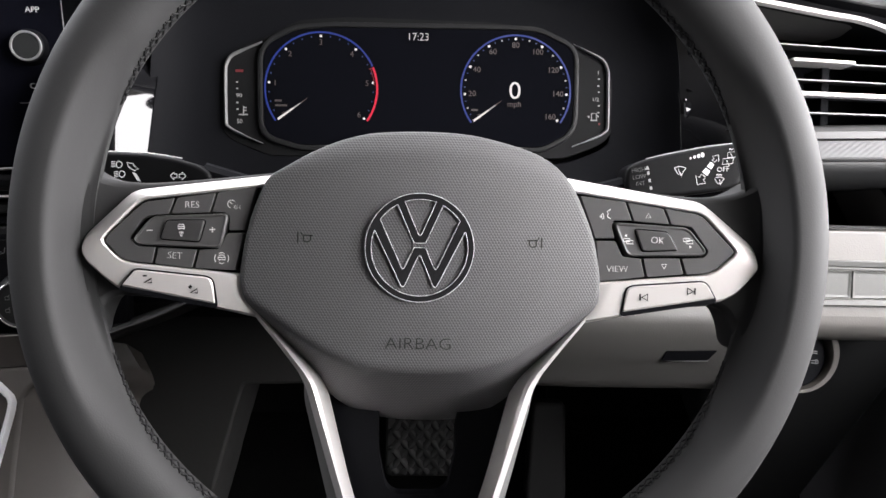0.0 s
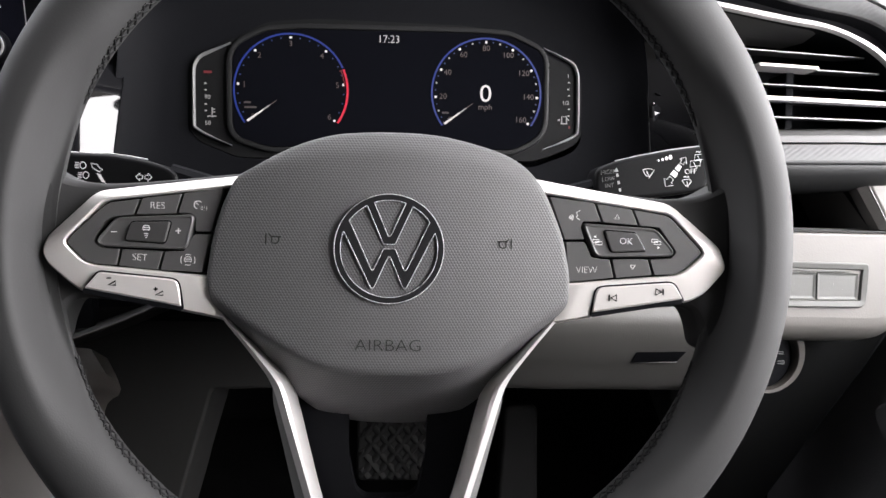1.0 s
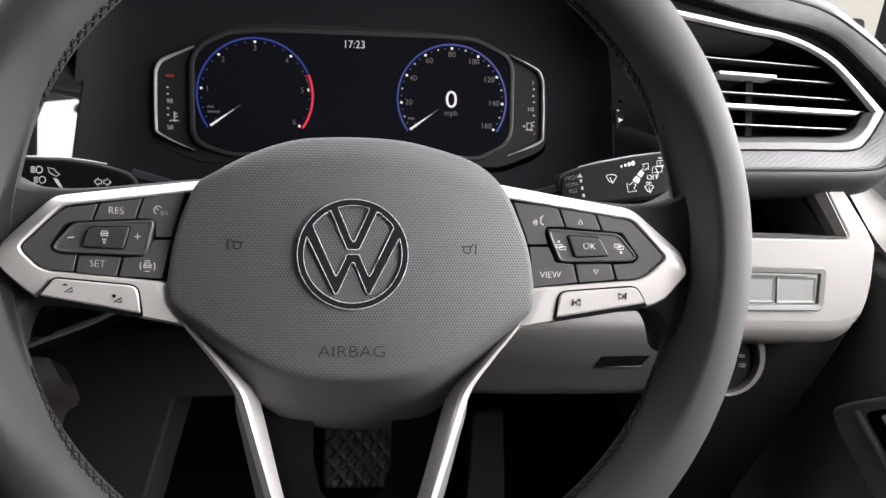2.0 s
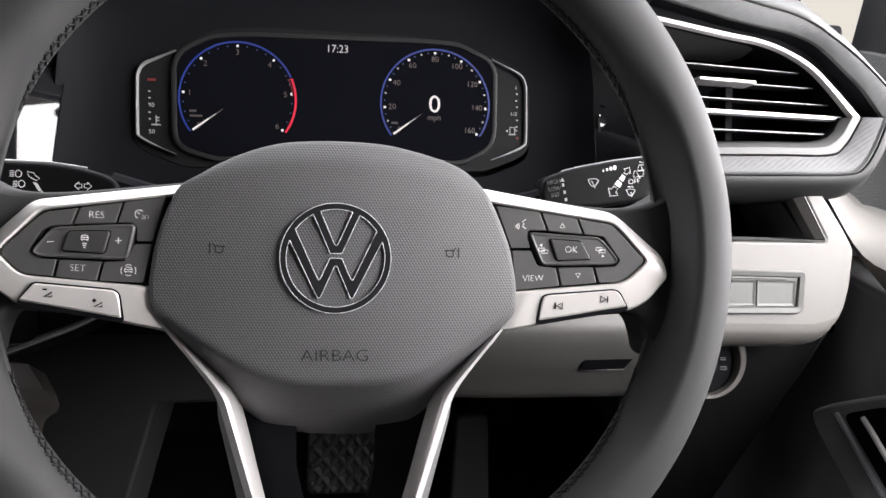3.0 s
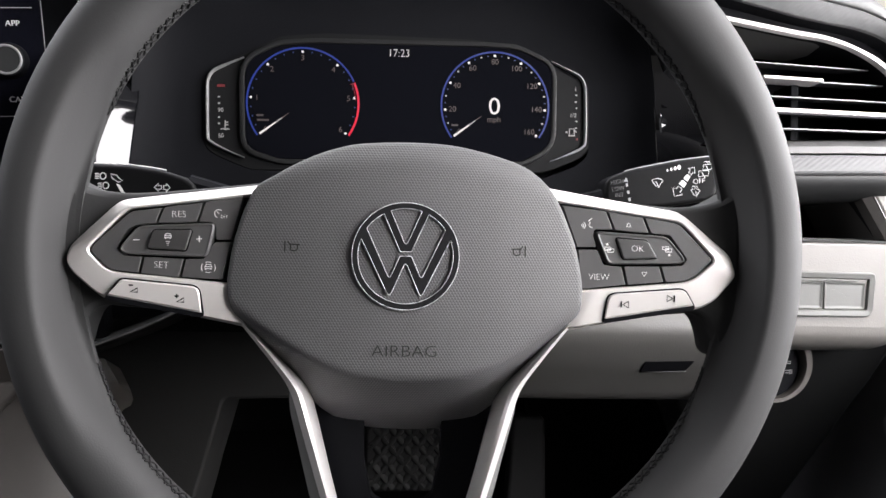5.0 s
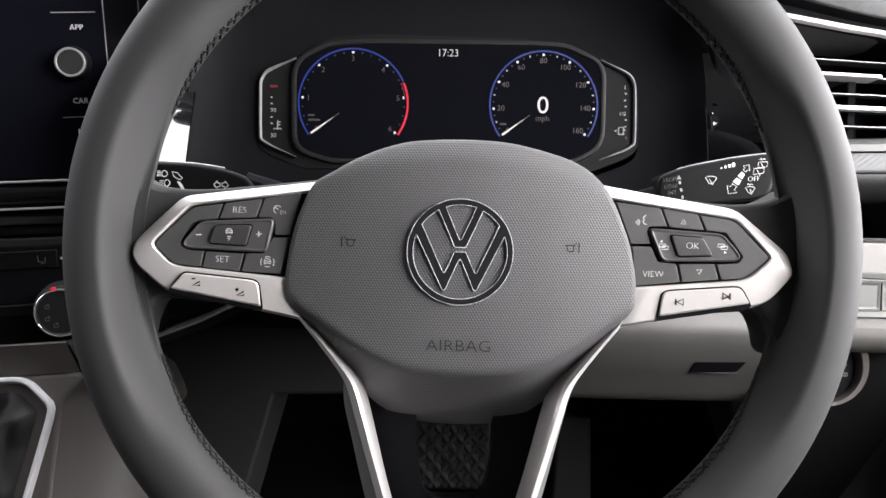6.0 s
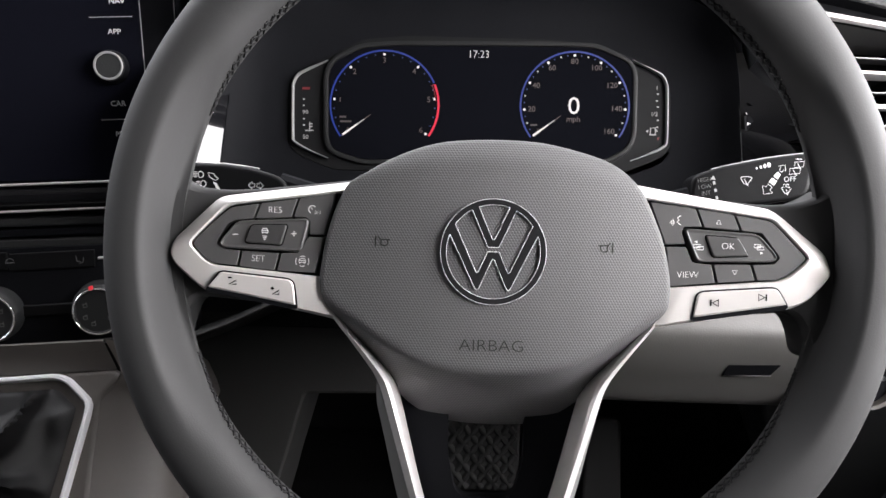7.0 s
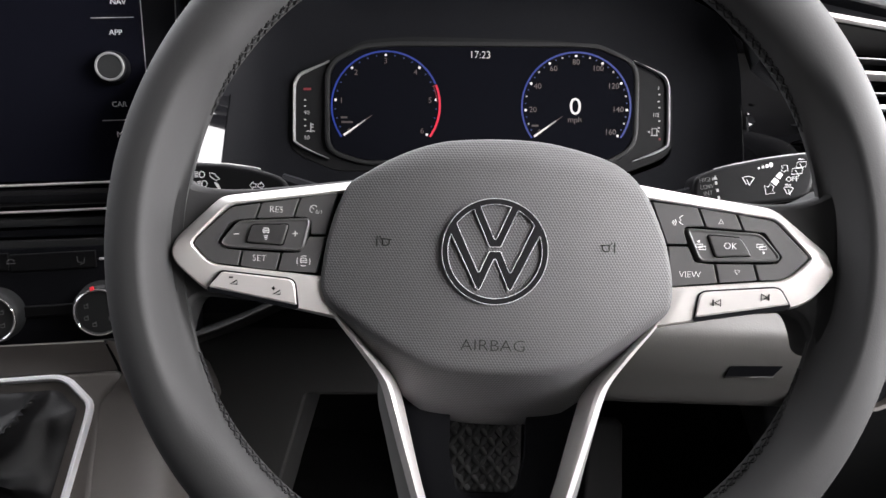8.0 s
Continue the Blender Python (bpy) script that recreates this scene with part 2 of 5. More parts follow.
def tube(path, r, n=8, closed=False, bm=None, flat=1.0):
    """A rod of radius r along points; flat squeezes it along y."""
    path = [Vector(p) for p in path]
    rings = []
    for i, p in enumerate(path):
        a = path[i - 1] if closed or i > 0 else p
        b = path[(i + 1) % len(path)] if closed or i < len(path) - 1 else p
        d = (b - a).normalized()
        side = d.cross(Vector((0, 1, 0)))
        side = side.normalized() if side.length > 1e-4 else Vector((1, 0, 0))
        up = side.cross(d).normalized()
        rings.append([p + side * r * math.cos(t) + up * r * flat * math.sin(t) for t in (2 * math.pi * k / n for k in range(n))])
    if closed:
        rings.append(rings[0])
    bm = loft(rings, True, (not closed, not closed), bm)
    if closed:
        bmesh.ops.remove_doubles(bm, verts=bm.verts[:], dist=1e-7)
    return bm


def disc(x, z, front, back, r, bevel=0.0008, n=40, bm=None):
    return slab([(x + r * math.cos(2 * math.pi * k / n), z + r * math.sin(2 * math.pi * k / n)) for k in range(n)], front, back, bevel, bm)


def hoop(x, z, y, radius, half, depth, n=64, bm=None):
    """A rounded ring facing y: mid radius, half width, depth."""
    rings = []
    for k in range(n + 1):
        a = 2 * math.pi * k / n
        rings.append([Vector((x + (radius + half * math.cos(t)) * math.cos(a), y + depth * math.sin(t), z + (radius + half * math.cos(t)) * math.sin(a)))
                      for t in (2 * math.pi * j / 10 for j in range(10))])
    bm = loft(rings, True, (False, False), bm)
    bmesh.ops.remove_doubles(bm, verts=bm.verts[:], dist=1e-7)
    return bm


def ribbon(lines, width, y, thick=0.00012, bm=None):
    """Flat printed strokes: each line a list of (x, z)."""
    bm = bm or bmesh.new()
    for line in lines:
        p = [Vector(q) for q in line]
        closed = len(p) > 2 and (p[0] - p[-1]).length < 1e-9
        left, right = [], []
        for i, q in enumerate(p):
            a = p[i - 1] if i > 0 else (p[-2] if closed else q)
            c = p[i + 1] if i < len(p) - 1 else (p[1] if closed else q)
            d = (c - a).normalized()
            nrm = Vector((-d.y, d.x)) * width / 2
            left.append(q + nrm)
            right.append(q - nrm)
        loft([at_y(left, y), at_y(right, y)], False, bm=bm)
        loft([at_y(left, y - thick), at_y(right, y - thick)], False, bm=bm)
    return bm


def patch(polys, y, bm=None):
    """Flat printed shapes."""
    bm = bm or bmesh.new()
    for poly in polys:
        bm.faces.new([bm.verts.new((p[0], y, p[1])) for p in poly])
    return bm


def box(x0, x1, y0, y1, z0, z1, bevel=0.002, bm=None):
    return slab(rounded([(x0, z0), (x1, z0), (x1, z1), (x0, z1)], bevel * 1.5, 3), y0, y1, bevel, bm)


def thing(name, label, category, m=None, group="", kind=""):
    """An empty that carries a thing's parts; m is its frame in the wheel's axes."""
    ob = new(name)
    ob.empty_display_size = 0.03
    ob.matrix_basis = CAR @ (m if m is not None else Matrix())
    return tagged(ob, label, category, group, kind)


def part(name, bm, mat, parent, label="", sharp=32.0, kind=""):
    bmesh.ops.recalc_face_normals(bm, faces=bm.faces[:])
    me = bpy.data.meshes.new(name)
    for f in bm.faces:
        f.smooth = len(f.verts) <= 4
    bm.to_mesh(me)
    bm.free()
    me.set_sharp_from_angle(angle=radians(sharp))
    for p in me.polygons:
        if len(p.vertices) > 4:
            p.use_smooth = False
    me.materials.append(mat)
    ob = new(name, me)
    ob.parent = parent
    return tagged(ob, label=label, kind=kind)


def letters(text, size, x, z, y, mat, parent, name="lettering", turn=0.0, thick=0.00008, align="CENTER", slant=0.0, squash=1.0, thin=0.0):
    """Writing in the built-in font, facing the driver."""
    cu = bpy.data.curves.new(name, "FONT")
    cu.body, cu.size, cu.align_x, cu.align_y, cu.extrude, cu.shear = text, size, align, "CENTER", thick, slant
    cu.resolution_u, cu.offset = 3, -thin
    tmp = new("tmp", cu)
    me = bpy.data.meshes.new_from_object(tmp.evaluated_get(bpy.context.evaluated_depsgraph_get()))
    bpy.data.objects.remove(tmp)
    me.transform(pose(x, y, z, 0, -turn, 0) @ pose(0, 0, 0, 90, 0, 0) @ Matrix.Diagonal((squash, 1, 1, 1)))
    me.materials.clear()
    me.materials.append(mat)
    ob = new(name, me)
    ob.parent = parent
    return ob


def blend(a, b, u):
    return a + (b - a) * u


def step(a, b, u):
    u = min(1.0, max(0.0, (u - a) / (b - a)))
    return u * u * (3 - 2 * u)


# ---- steering wheel ----
wheel = thing("steering_wheel", "black leather steering wheel with studded hub and satin silver spokes", "steering wheel")
RIM_X, RIM_Z, RIM_R = 0.0022, 0.0008, 0.1705


def spoke_near(deg):
    """1 beside the spokes, 0 along the free arcs of the rim."""
    return step(-38, -8, deg) * (1 - step(6, 36, deg))


def rim_section(phi, n=60):
    """Ring of the leather rim at angle phi; towards the spokes its inner flank runs out into the spoke's leather."""
    deg = math.degrees(math.atan2(math.sin(phi), abs(math.cos(phi))))
    w = spoke_near(deg)
    ring = []
    for k in range(n):
        t = 2 * math.pi * k / n
        c, s = math.cos(t), math.sin(t)
        u = (0.0166 if c > 0 else 0.0173) * math.copysign(abs(c) ** 0.90, c)
        y = 0.010 - 0.0165 * math.copysign(abs(s) ** 0.90, s)
        if c < 0:
            y = blend(y, max(y, 0.0185), w * step(0.010, 0.0160, -u))
        if s > 0:
            y = blend(y, 0.0136, w * step(0.004, 0.0145, -u))
        r = RIM_R + u
        ring.append(Vector((RIM_X + r * math.cos(phi), y, RIM_Z + r * math.sin(phi))))
    return ring


bm = loft([rim_section(2 * math.pi * k / 300) for k in range(301)])
bmesh.ops.remove_doubles(bm, verts=bm.verts[:], dist=1e-7)
rim = part("rim", bm, LEATHER, wheel, "smooth black leather rim", 60)

# the cross-stitched seam along the rim's inner flank
rng = random.Random(3)
bm = bmesh.new()
seam = bmesh.new()
count = 196
for k in range(count):
    phi = 2 * math.pi * (k + 0.5) / count
    deg = math.degrees(math.atan2(math.sin(phi), abs(math.cos(phi))))
    if -21 < deg < 23:
        continue
    for way in (-1, 1):
        ends = []
        for ang, k0 in ((phi - way * 0.0125, 28), (phi + way * 0.0130, 31)):
            v = rim_section(ang)[k0]
            inward = Vector((RIM_X - v.x, 0, RIM_Z - v.z)).normalized()
            ends.append(v + inward * (0.0002 + rng.uniform(-0.0001, 0.0002)) + Vector((0, -0.0002, 0)))
        mid = (ends[0] + ends[1]) / 2
        mid += (Vector((RIM_X, mid.y, RIM_Z)) - mid).normalized() * 0.0006 + Vector((0, -0.0006, 0))
        tube([ends[0], mid, ends[1]], 0.00042, 5, bm=bm)
part("stitching", bm, STITCH, rim, "black cross-stitched seam", 60, kind="stuff")
for lo, hi in ((23, 157), (201, 339)):
    tube([rim_section(radians(a))[29] for a in range(lo, hi + 1, 2)], 0.0006, 6, bm=seam)
part("seam", seam, STITCH, rim)

# airbag cover
HUB = [(-0.0693, 0.0296), (-0.0615, 0.0345), (-0.0538, 0.0392), (-0.0433, 0.0443), (-0.0329, 0.0479), (-0.0224, 0.0500), (-0.0040, 0.0510), (0.0145, 0.0507), (0.0277, 0.0489), (0.0463, 0.0442),
       (0.0569, 0.0391), (0.0645, 0.0316), (0.0692, 0.0242), (0.0734, 0.0150), (0.0771, 0.0058), (0.0797, -0.0047), (0.0812, -0.0152), (0.0807, -0.0245), (0.0778, -0.0305), (0.0722, -0.0385),
       (0.0662, -0.0468), (0.0597, -0.0554), (0.0484, -0.0720), (0.0355, -0.0850), (0.0215, -0.0918), (0.0010, -0.0930), (-0.0200, -0.0908), (-0.0350, -0.0842), (-0.0480, -0.0712), (-0.0597, -0.0554),
       (-0.0662, -0.0468), (-0.0725, -0.0375), (-0.0785, -0.0295), (-0.0812, -0.0230), (-0.0822, -0.0159), (-0.0816, -0.0093), (-0.0800, 0.0013), (-0.0769, 0.0132), (-0.0732, 0.0226)]
hub_line = spline(HUB, 160)


def hub_y(x, z):
    """Face of the cover: slightly domed, folded back along a crease below and rolled over at the top."""
    y = 1.35 * x * x + 0.85 * z * z
    planes = (-0.0562 - z, 0.552 * (-0.0628 - x) - 0.834 * (z + 0.036), 0.552 * (x - 0.0628) - 0.834 * (z + 0.036))
    fold = 0.0045 * math.log(sum(math.exp(p / 0.0045) for p in planes)) - 0.0008
    y += 1.5 * 0.5 * (fold + math.sqrt(fold * fold + 0.0010 ** 2))
    top = z - (0.0425 - 2.6 * x * x)
    y += 0.65 * 0.5 * (top + math.sqrt(top * top + 0.003 ** 2))
    return y - 0.0040


rings = []
for k in range(1, 41):
    s = k / 40
    rings.append([Vector((p.x * s, hub_y(p.x * s, p.y * s - 0.012 * (1 - s)), p.y * s - 0.012 * (1 - s))) for p in hub_line])
edge = rings[-1]
for grow, drop in ((0.0006, 0.0010), (0.0008, 0.0025), (0.0004, 0.0060), (-0.001, 0.016)):
    rings.append([v + Vector((v.x, 0, v.z)).normalized() * grow + Vector((0, drop, 0)) for v in edge])
bm = loft(rings, caps=(True, True))
cover = part("airbag_cover", bm, PAD, wheel, "dark grey studded soft-plastic airbag cover", 50)


def drape(me, level):
    """Lay flat writing on the domed cover."""
    for v in me.vertices:
        v.co.y += hub_y(v.co.x, v.co.z) - level


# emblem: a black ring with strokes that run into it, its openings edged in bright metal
EX, EZ, EU = -0.0022, -0.0007, 0.000255


def em_arc(r, a0, a1, n=14):
    return [(r * math.cos(radians(blend(a0, a1, k / n))), r * math.sin(radians(blend(a0, a1, k / n)))) for k in range(n + 1)]


def em(pts):
    return [Vector((EX + x * EU, EZ + z * EU)) for x, z in pts]


EM_TOP = em_arc(84, 109, 71, 8) + [(2.2, 22), (-2.2, 22)]
EM_SIDES = em_arc(84, 145.5, 118, 8) + [(-10, 8), (10, 8)] + em_arc(84, 62, 34.5, 8) + [(30, -37), (26.5, -37), (10, 0), (-10, 0), (-26.5, -37), (-30, -37)]
EM_LOW = em_arc(84, 20.5, -200.5, 60) + [(-31.5, -66), (-29.3, -68.5), (-26.7, -68.5), (-24.6, -66), (-2, -14), (2, -14), (24.6, -66), (26.7, -68.5), (29.3, -68.5), (31.5, -66)]
EM_OUT = em_arc(94.5, 0, 355, 71)
cu = bpy.data.curves.new("emblem", "CURVE")
cu.dimensions, cu.fill_mode, cu.extrude, cu.bevel_depth, cu.bevel_resolution = "2D", "BOTH", 0.0004, 0.0002, 2
for shape in (EM_OUT, EM_TOP, EM_SIDES, EM_LOW):
    line = cu.splines.new("POLY")
    pts = em(shape)
    line.points.add(len(pts) - 1)
    for v, p in zip(line.points, pts):
        v.co = (p.x, p.y, 0, 1)
    line.use_cyclic_u = True
tmp = new("tmp", cu)
me = bpy.data.meshes.new_from_object(tmp.evaluated_get(bpy.context.evaluated_depsgraph_get()))
bpy.data.objects.remove(tmp)
me.transform(pose(0, -0.0040, 0) @ pose(0, 0, 0, 90, 0, 0))
me.materials.clear()
me.materials.append(EMBLEM_BLACK)
emblem = new("emblem", me)
emblem.parent = wheel
tagged(emblem, label="round gloss-black emblem with bright edges")
for shape in (EM_TOP, EM_SIDES, EM_LOW):
    part("emblem_edge", tube(at_y(rounded(em(shape), 0.0004, 3), -0.0046), 0.00012, 6, True), FRAME_SILVER, emblem, "thin bright edge")
part("emblem_edge", tube(at_y(em(EM_OUT), -0.0045), 0.00016, 6, True), FRAME_SILVER, emblem, "thin bright edge")
word = letters("AIRBAG", 0.0076, -0.0017, -0.0439, hub_y(0, -0.0443) - 0.0002, RELIEF_DARK, cover, thick=0.00003, squash=1.14, thin=0.00013)
drape(word.data, hub_y(0, -0.0443))
for sx, x in ((1, -0.0530), (-1, 0.0495)):
    y = hub_y(x, 0.002) - 0.0002
    lines = [[(x - sx * 0.0034, 0.0050), (x - sx * 0.0034, 0.0002)], [(x - sx * 0.0022, 0.0050), (x - sx * 0.0014, 0.0037), (x + sx * 0.0034, 0.0035)],
             [(x - sx * 0.0008, 0.0034), (x - sx * 0.0009, 0.0014), (x - sx * 0.0002, 0.0007), (x + sx * 0.0014, 0.0007), (x + sx * 0.0023, 0.0016), (x + sx * 0.0023, 0.0034)]]
    drape(part("horn_mark", ribbon(lines, 0.00042, y, 0.0001), PRINT_DARK, cover).data, hub_y(x, 0.002))

# spokes with their switch panels
POD_R = [(0.0560, 0.0346), (0.1125, 0.0259), (0.1290, 0.0236), (0.1336, 0.0214), (0.1566, 0.0028), (0.1598, -0.0066), (0.1583, -0.0096), (0.1490, -0.0200), (0.1418, -0.0238), (0.0935, -0.0318), (0.0800, -0.0342), (0.0560, -0.0400)]
POD_L = [(-0.0560, 0.0326), (-0.1150, 0.0246), (-0.1307, 0.0224), (-0.1343, 0.0205), (-0.1540, 0.0012), (-0.1560, -0.0055), (-0.1532, -0.0110), (-0.1440, -0.0190), (-0.1385, -0.0232), (-0.0945, -0.0314), (-0.0810, -0.0340), (-0.0560, -0.0400)]
WELL_R = [(0.0600, 0.0274), (0.1278, 0.0182), (0.1306, 0.0167), (0.1460, 0.0012), (0.1460, -0.0010), (0.1376, -0.0085), (0.1325, -0.0108), (0.0797, -0.0155), (0.0600, -0.0172)]
WELL_L = [(-0.0600, 0.0270), (-0.1255, 0.0181), (-0.1282, 0.0171), (-0.1437, 0.0009), (-0.1442, -0.0015), (-0.1368, -0.0090), (-0.1328, -0.0106), (-0.0848, -0.0147), (-0.0600, -0.0168)]
SWITCHES = {1: {
    "talk": [(0.0714, 0.0250), (0.0929, 0.0226), (0.0964, 0.0137), (0.0878, 0.0136), (0.0868, 0.0110), (0.0887, 0.0053), (0.0791, 0.0050)],
    "up": [(0.0936, 0.0224), (0.1108, 0.0201), (0.1142, 0.0123), (0.0971, 0.0135)],
    "outer": [(0.1115, 0.0200), (0.1270, 0.0178), (0.1300, 0.0163), (0.1450, 0.0012), (0.1450, -0.0007), (0.1369, -0.0080), (0.1320, -0.0103), (0.1226, -0.0109), (0.1201, -0.0032), (0.1305, -0.0026), (0.1328, 0.0003), (0.1243, 0.0116), (0.1149, 0.0122)],
    "view": [(0.0796, 0.0042), (0.0890, 0.0043), (0.0922, -0.0028), (0.1010, -0.0036), (0.1032, -0.0125), (0.0813, -0.0149)],
    "down": [(0.1019, -0.0035), (0.1193, -0.0031), (0.1217, -0.0109), (0.1040, -0.0125)],
}, -1: {
    "cancel": [(-0.0762, 0.0249), (-0.0811, 0.0050), (-0.0884, 0.0048), (-0.0883, 0.0111), (-0.0905, 0.0128), (-0.0963, 0.0127), (-0.0934, 0.0221)],
    "resume": [(-0.0941, 0.0219), (-0.0970, 0.0126), (-0.1143, 0.0116), (-0.1115, 0.0193)],
    "outer": [(-0.1123, 0.0191), (-0.1150, 0.0115), (-0.1232, 0.0107), (-0.1267, 0.0090), (-0.1314, 0.0014), (-0.1316, -0.0005), (-0.1286, -0.0030), (-0.1206, -0.0033), (-0.1222, -0.0109), (-0.1321, -0.0101), (-0.1364, -0.0085), (-0.1431, -0.0016), (-0.1427, 0.0011), (-0.1275, 0.0158), (-0.1248, 0.0172)],
    "set": [(-0.1198, -0.0034), (-0.1022, -0.0041), (-0.1044, -0.0127), (-0.1214, -0.0111)],
    "distance": [(-0.0813, 0.0040), (-0.0853, -0.0133), (-0.1035, -0.0127), (-0.1014, -0.0040), (-0.0932, -0.0036), (-0.0890, 0.0038)],
}}
ROCKER = {1: [(0.0874, 0.0127), (0.1226, 0.0110), (0.1316, 0.0008), (0.1302, -0.0017), (0.0940, -0.0026)], -1: [(-0.1224, 0.0103), (-0.0884, 0.0124), (-0.0918, -0.0031), (-0.1284, -0.0022), (-0.1306, 0.0003)]}
CENTRE = {1: [(0.0973, 0.0099), (0.1128, 0.0090), (0.1180, 0.0006), (0.1011, -0.0003)], -1: [(-0.1156, 0.0087), (-0.0984, 0.0093), (-0.1010, -0.0005), (-0.1183, 0.0003)]}
TOGGLE = {1: [(0.0926, -0.0306), (0.0944, -0.0180), (0.0968, -0.0165), (0.1300, -0.0138), (0.1326, -0.0150), (0.1376, -0.0232)], -1: [(-0.0934, -0.0304), (-0.0949, -0.0180), (-0.0972, -0.0162), (-0.1296, -0.0134), (-0.1366, -0.0226)]}
WEB = [(0.0560, 0.0320), (0.0690, 0.0326), (0.0940, 0.0294), (0.1150, 0.0270), (0.1310, 0.0258), (0.1460, 0.0270), (0.1545, 0.0310), (0.1620, 0.0360), (0.1620, -0.0500), (0.1512, -0.0480), (0.1496, -0.0370), (0.1448, -0.0262),
       (0.0935, -0.0300), (0.0560, -0.0360)]


def arrow(x, z, s, way):
    a = {"up": [(-1, -0.7), (1, -0.7), (0, 1)], "down": [(-1, 0.7), (1, 0.7), (0, -1)], "left": [(0.9, -1), (0.9, 1), (-1, 0)], "right": [(-0.9, -1), (-0.9, 1), (1, 0)]}[way]
    return [(x + s * p, z + s * q) for p, q in a]


def closed(pts):
    return pts + [pts[0]]


def car_mark(x, z, s):
    """Strokes of a small car seen from behind."""
    return [closed([(x - s, z - 0.3 * s), (x - 0.95 * s, z + 0.25 * s), (x - 0.6 * s, z + 0.9 * s), (x + 0.6 * s, z + 0.9 * s), (x + 0.95 * s, z + 0.25 * s), (x + s, z - 0.3 * s)]),
            [(x - 0.95 * s, z + 0.25 * s), (x + 0.95 * s, z + 0.25 * s)], [(x - 0.7 * s, z - 0.3 * s), (x - 0.7 * s, z - 0.65 * s)], [(x + 0.7 * s, z - 0.3 * s), (x + 0.7 * s, z - 0.65 * s)]]


def arc(x, z, r, a0, a1, n=10):
    return [(x + r * math.cos(radians(blend(a0, a1, k / n))), z + r * math.sin(radians(blend(a0, a1, k / n)))) for k in range(n + 1)]


def sink(v):
    """The trim dives under the airbag cover at its lower inner corner."""
    return 0.004 * (1 - step(0.070, 0.081, abs(v.x))) * (1 - step(-0.024, -0.014, v.y))


for side, pod, well in ((1, POD_R, WELL_R), (-1, POD_L, WELL_L)):
    outline = [Vector(p) for p in resample(rounded(pod, 0.003, 5), 150)]
    hollow = [Vector(p) for p in resample(rounded(well, 0.0022, 5), 150)]
    start = min(range(150), key=lambda i: (hollow[i] - outline[0]).length)
    hollow = hollow[start:] + hollow[:start]
    rings = [at_y(outline, 0.030), at_y(outline, 0.0130)]
    for ring, low, high in ((inset(outline, 0.0004), 0.0112, 0.0122), (inset(outline, 0.0018), 0.0084, 0.0108), (inset(hollow, -0.0010), 0.0066, 0.0062), (inset(hollow, -0.0006), 0.0066, 0.0062), (hollow, 0.0074, 0.0070)):
        rings.append([Vector((v.x, blend(low, high, step(-0.010, 0.014, v.y)) + sink(v), v.y)) for v in ring])
    rings.append(at_y(hollow, 0.0150))
    spoke = part("spoke_trim", loft(rings, caps=(True, True)), SILVER_PALE, wheel, "satin silver spoke trim", 22)
    web = part("spoke_body", slab([Vector((p[0] * side, p[1])) for p in rounded(WEB, 0.006, 5)], 0.0185, 0.036, 0.0030, steps=5), LEATHER, wheel, "black leather-covered spoke body", 60)
    for v in web.data.vertices:
        if v.co.y < 0.030:
            v.co.y -= 0.0075 * step(0.138, 0.162, abs(v.co.x))
    panel = part("switch_panel", slab(hollow, 0.0118, 0.0145, 0.0002), GLOSS, spoke, "black switch panel")
    for key, pts in SWITCHES[side].items():
        line = [Vector(p) for p in rounded(pts, 0.0009, 4)]
        part("key", slab(inset(line, 0.00015), 0.0070, 0.0122, 0.00035), BUTTON, panel)
    line = [Vector(p) for p in rounded(ROCKER[side], 0.0030, 7)]
    rocker = part("rocker", loft([at_y(inset(line, -0.0003), 0.0122), at_y(inset(line, -0.0003), 0.0072), at_y(inset(line, 0.0), 0.0060), at_y(inset(line, 0.0005), 0.0056), at_y(inset(line, 0.0013), 0.0061)],
                                 caps=(True, True)), BUTTON, panel, "raised rocker key")
    line = [Vector(p) for p in rounded(CENTRE[side], 0.0016, 5)]
    part("key_gap", slab(inset(line, -0.0004), 0.0060, 0.0100, 0.0001), GLOSS, rocker)
    part("centre_key", slab(inset(line, 0.0001), 0.0048, 0.0100, 0.0006), BUTTON_DARK, panel, "smooth dark centre key")
    line = [Vector(p) for p in rounded(TOGGLE[side], 0.0020, 5)]
    def lean(z):
        """How far the toggle's face leans back at height z."""
        return 0.12 * (-0.0145 - z)
    part("toggle_gap", loft([at_y(inset(line, -0.0005), 0.0125), [Vector((v.x, 0.0061 + lean(v.y), v.y)) for v in inset(line, -0.0005)]], caps=(True, True)), MATTE, spoke)
    # the toggle's face ends in a wide chamfer along its lower edge
    low, high = TOGGLE[side][0], TOGGLE[side][-1]
    run = Vector((high[0] - low[0], high[1] - low[1])).normalized()

    def over(p):
        return abs((p.x - low[0]) * run.y - (p.y - low[1]) * run.x)
    face = []
    for v in inset(line, 0.0008):
        lift = max(0.0, 0.0026 - over(v))
        face.append(Vector((v.x, 0.0052 + lean(v.y + lift), v.y + lift)))
    brim = [Vector((v.x, 0.0059 + lean(v.y) + 0.0016 * (1 - step(0.0004, 0.0030, over(v))), v.y)) for v in inset(line, 0.0002)]
    toggle = part("toggle", loft([at_y(line, 0.0125), brim, face], caps=(True, True)), SILVER_PALE, spoke, "satin silver toggle key", 30)
    ON_KEY, ON_ROCKER, ON_CENTRE = 0.00692, 0.0060, 0.00472
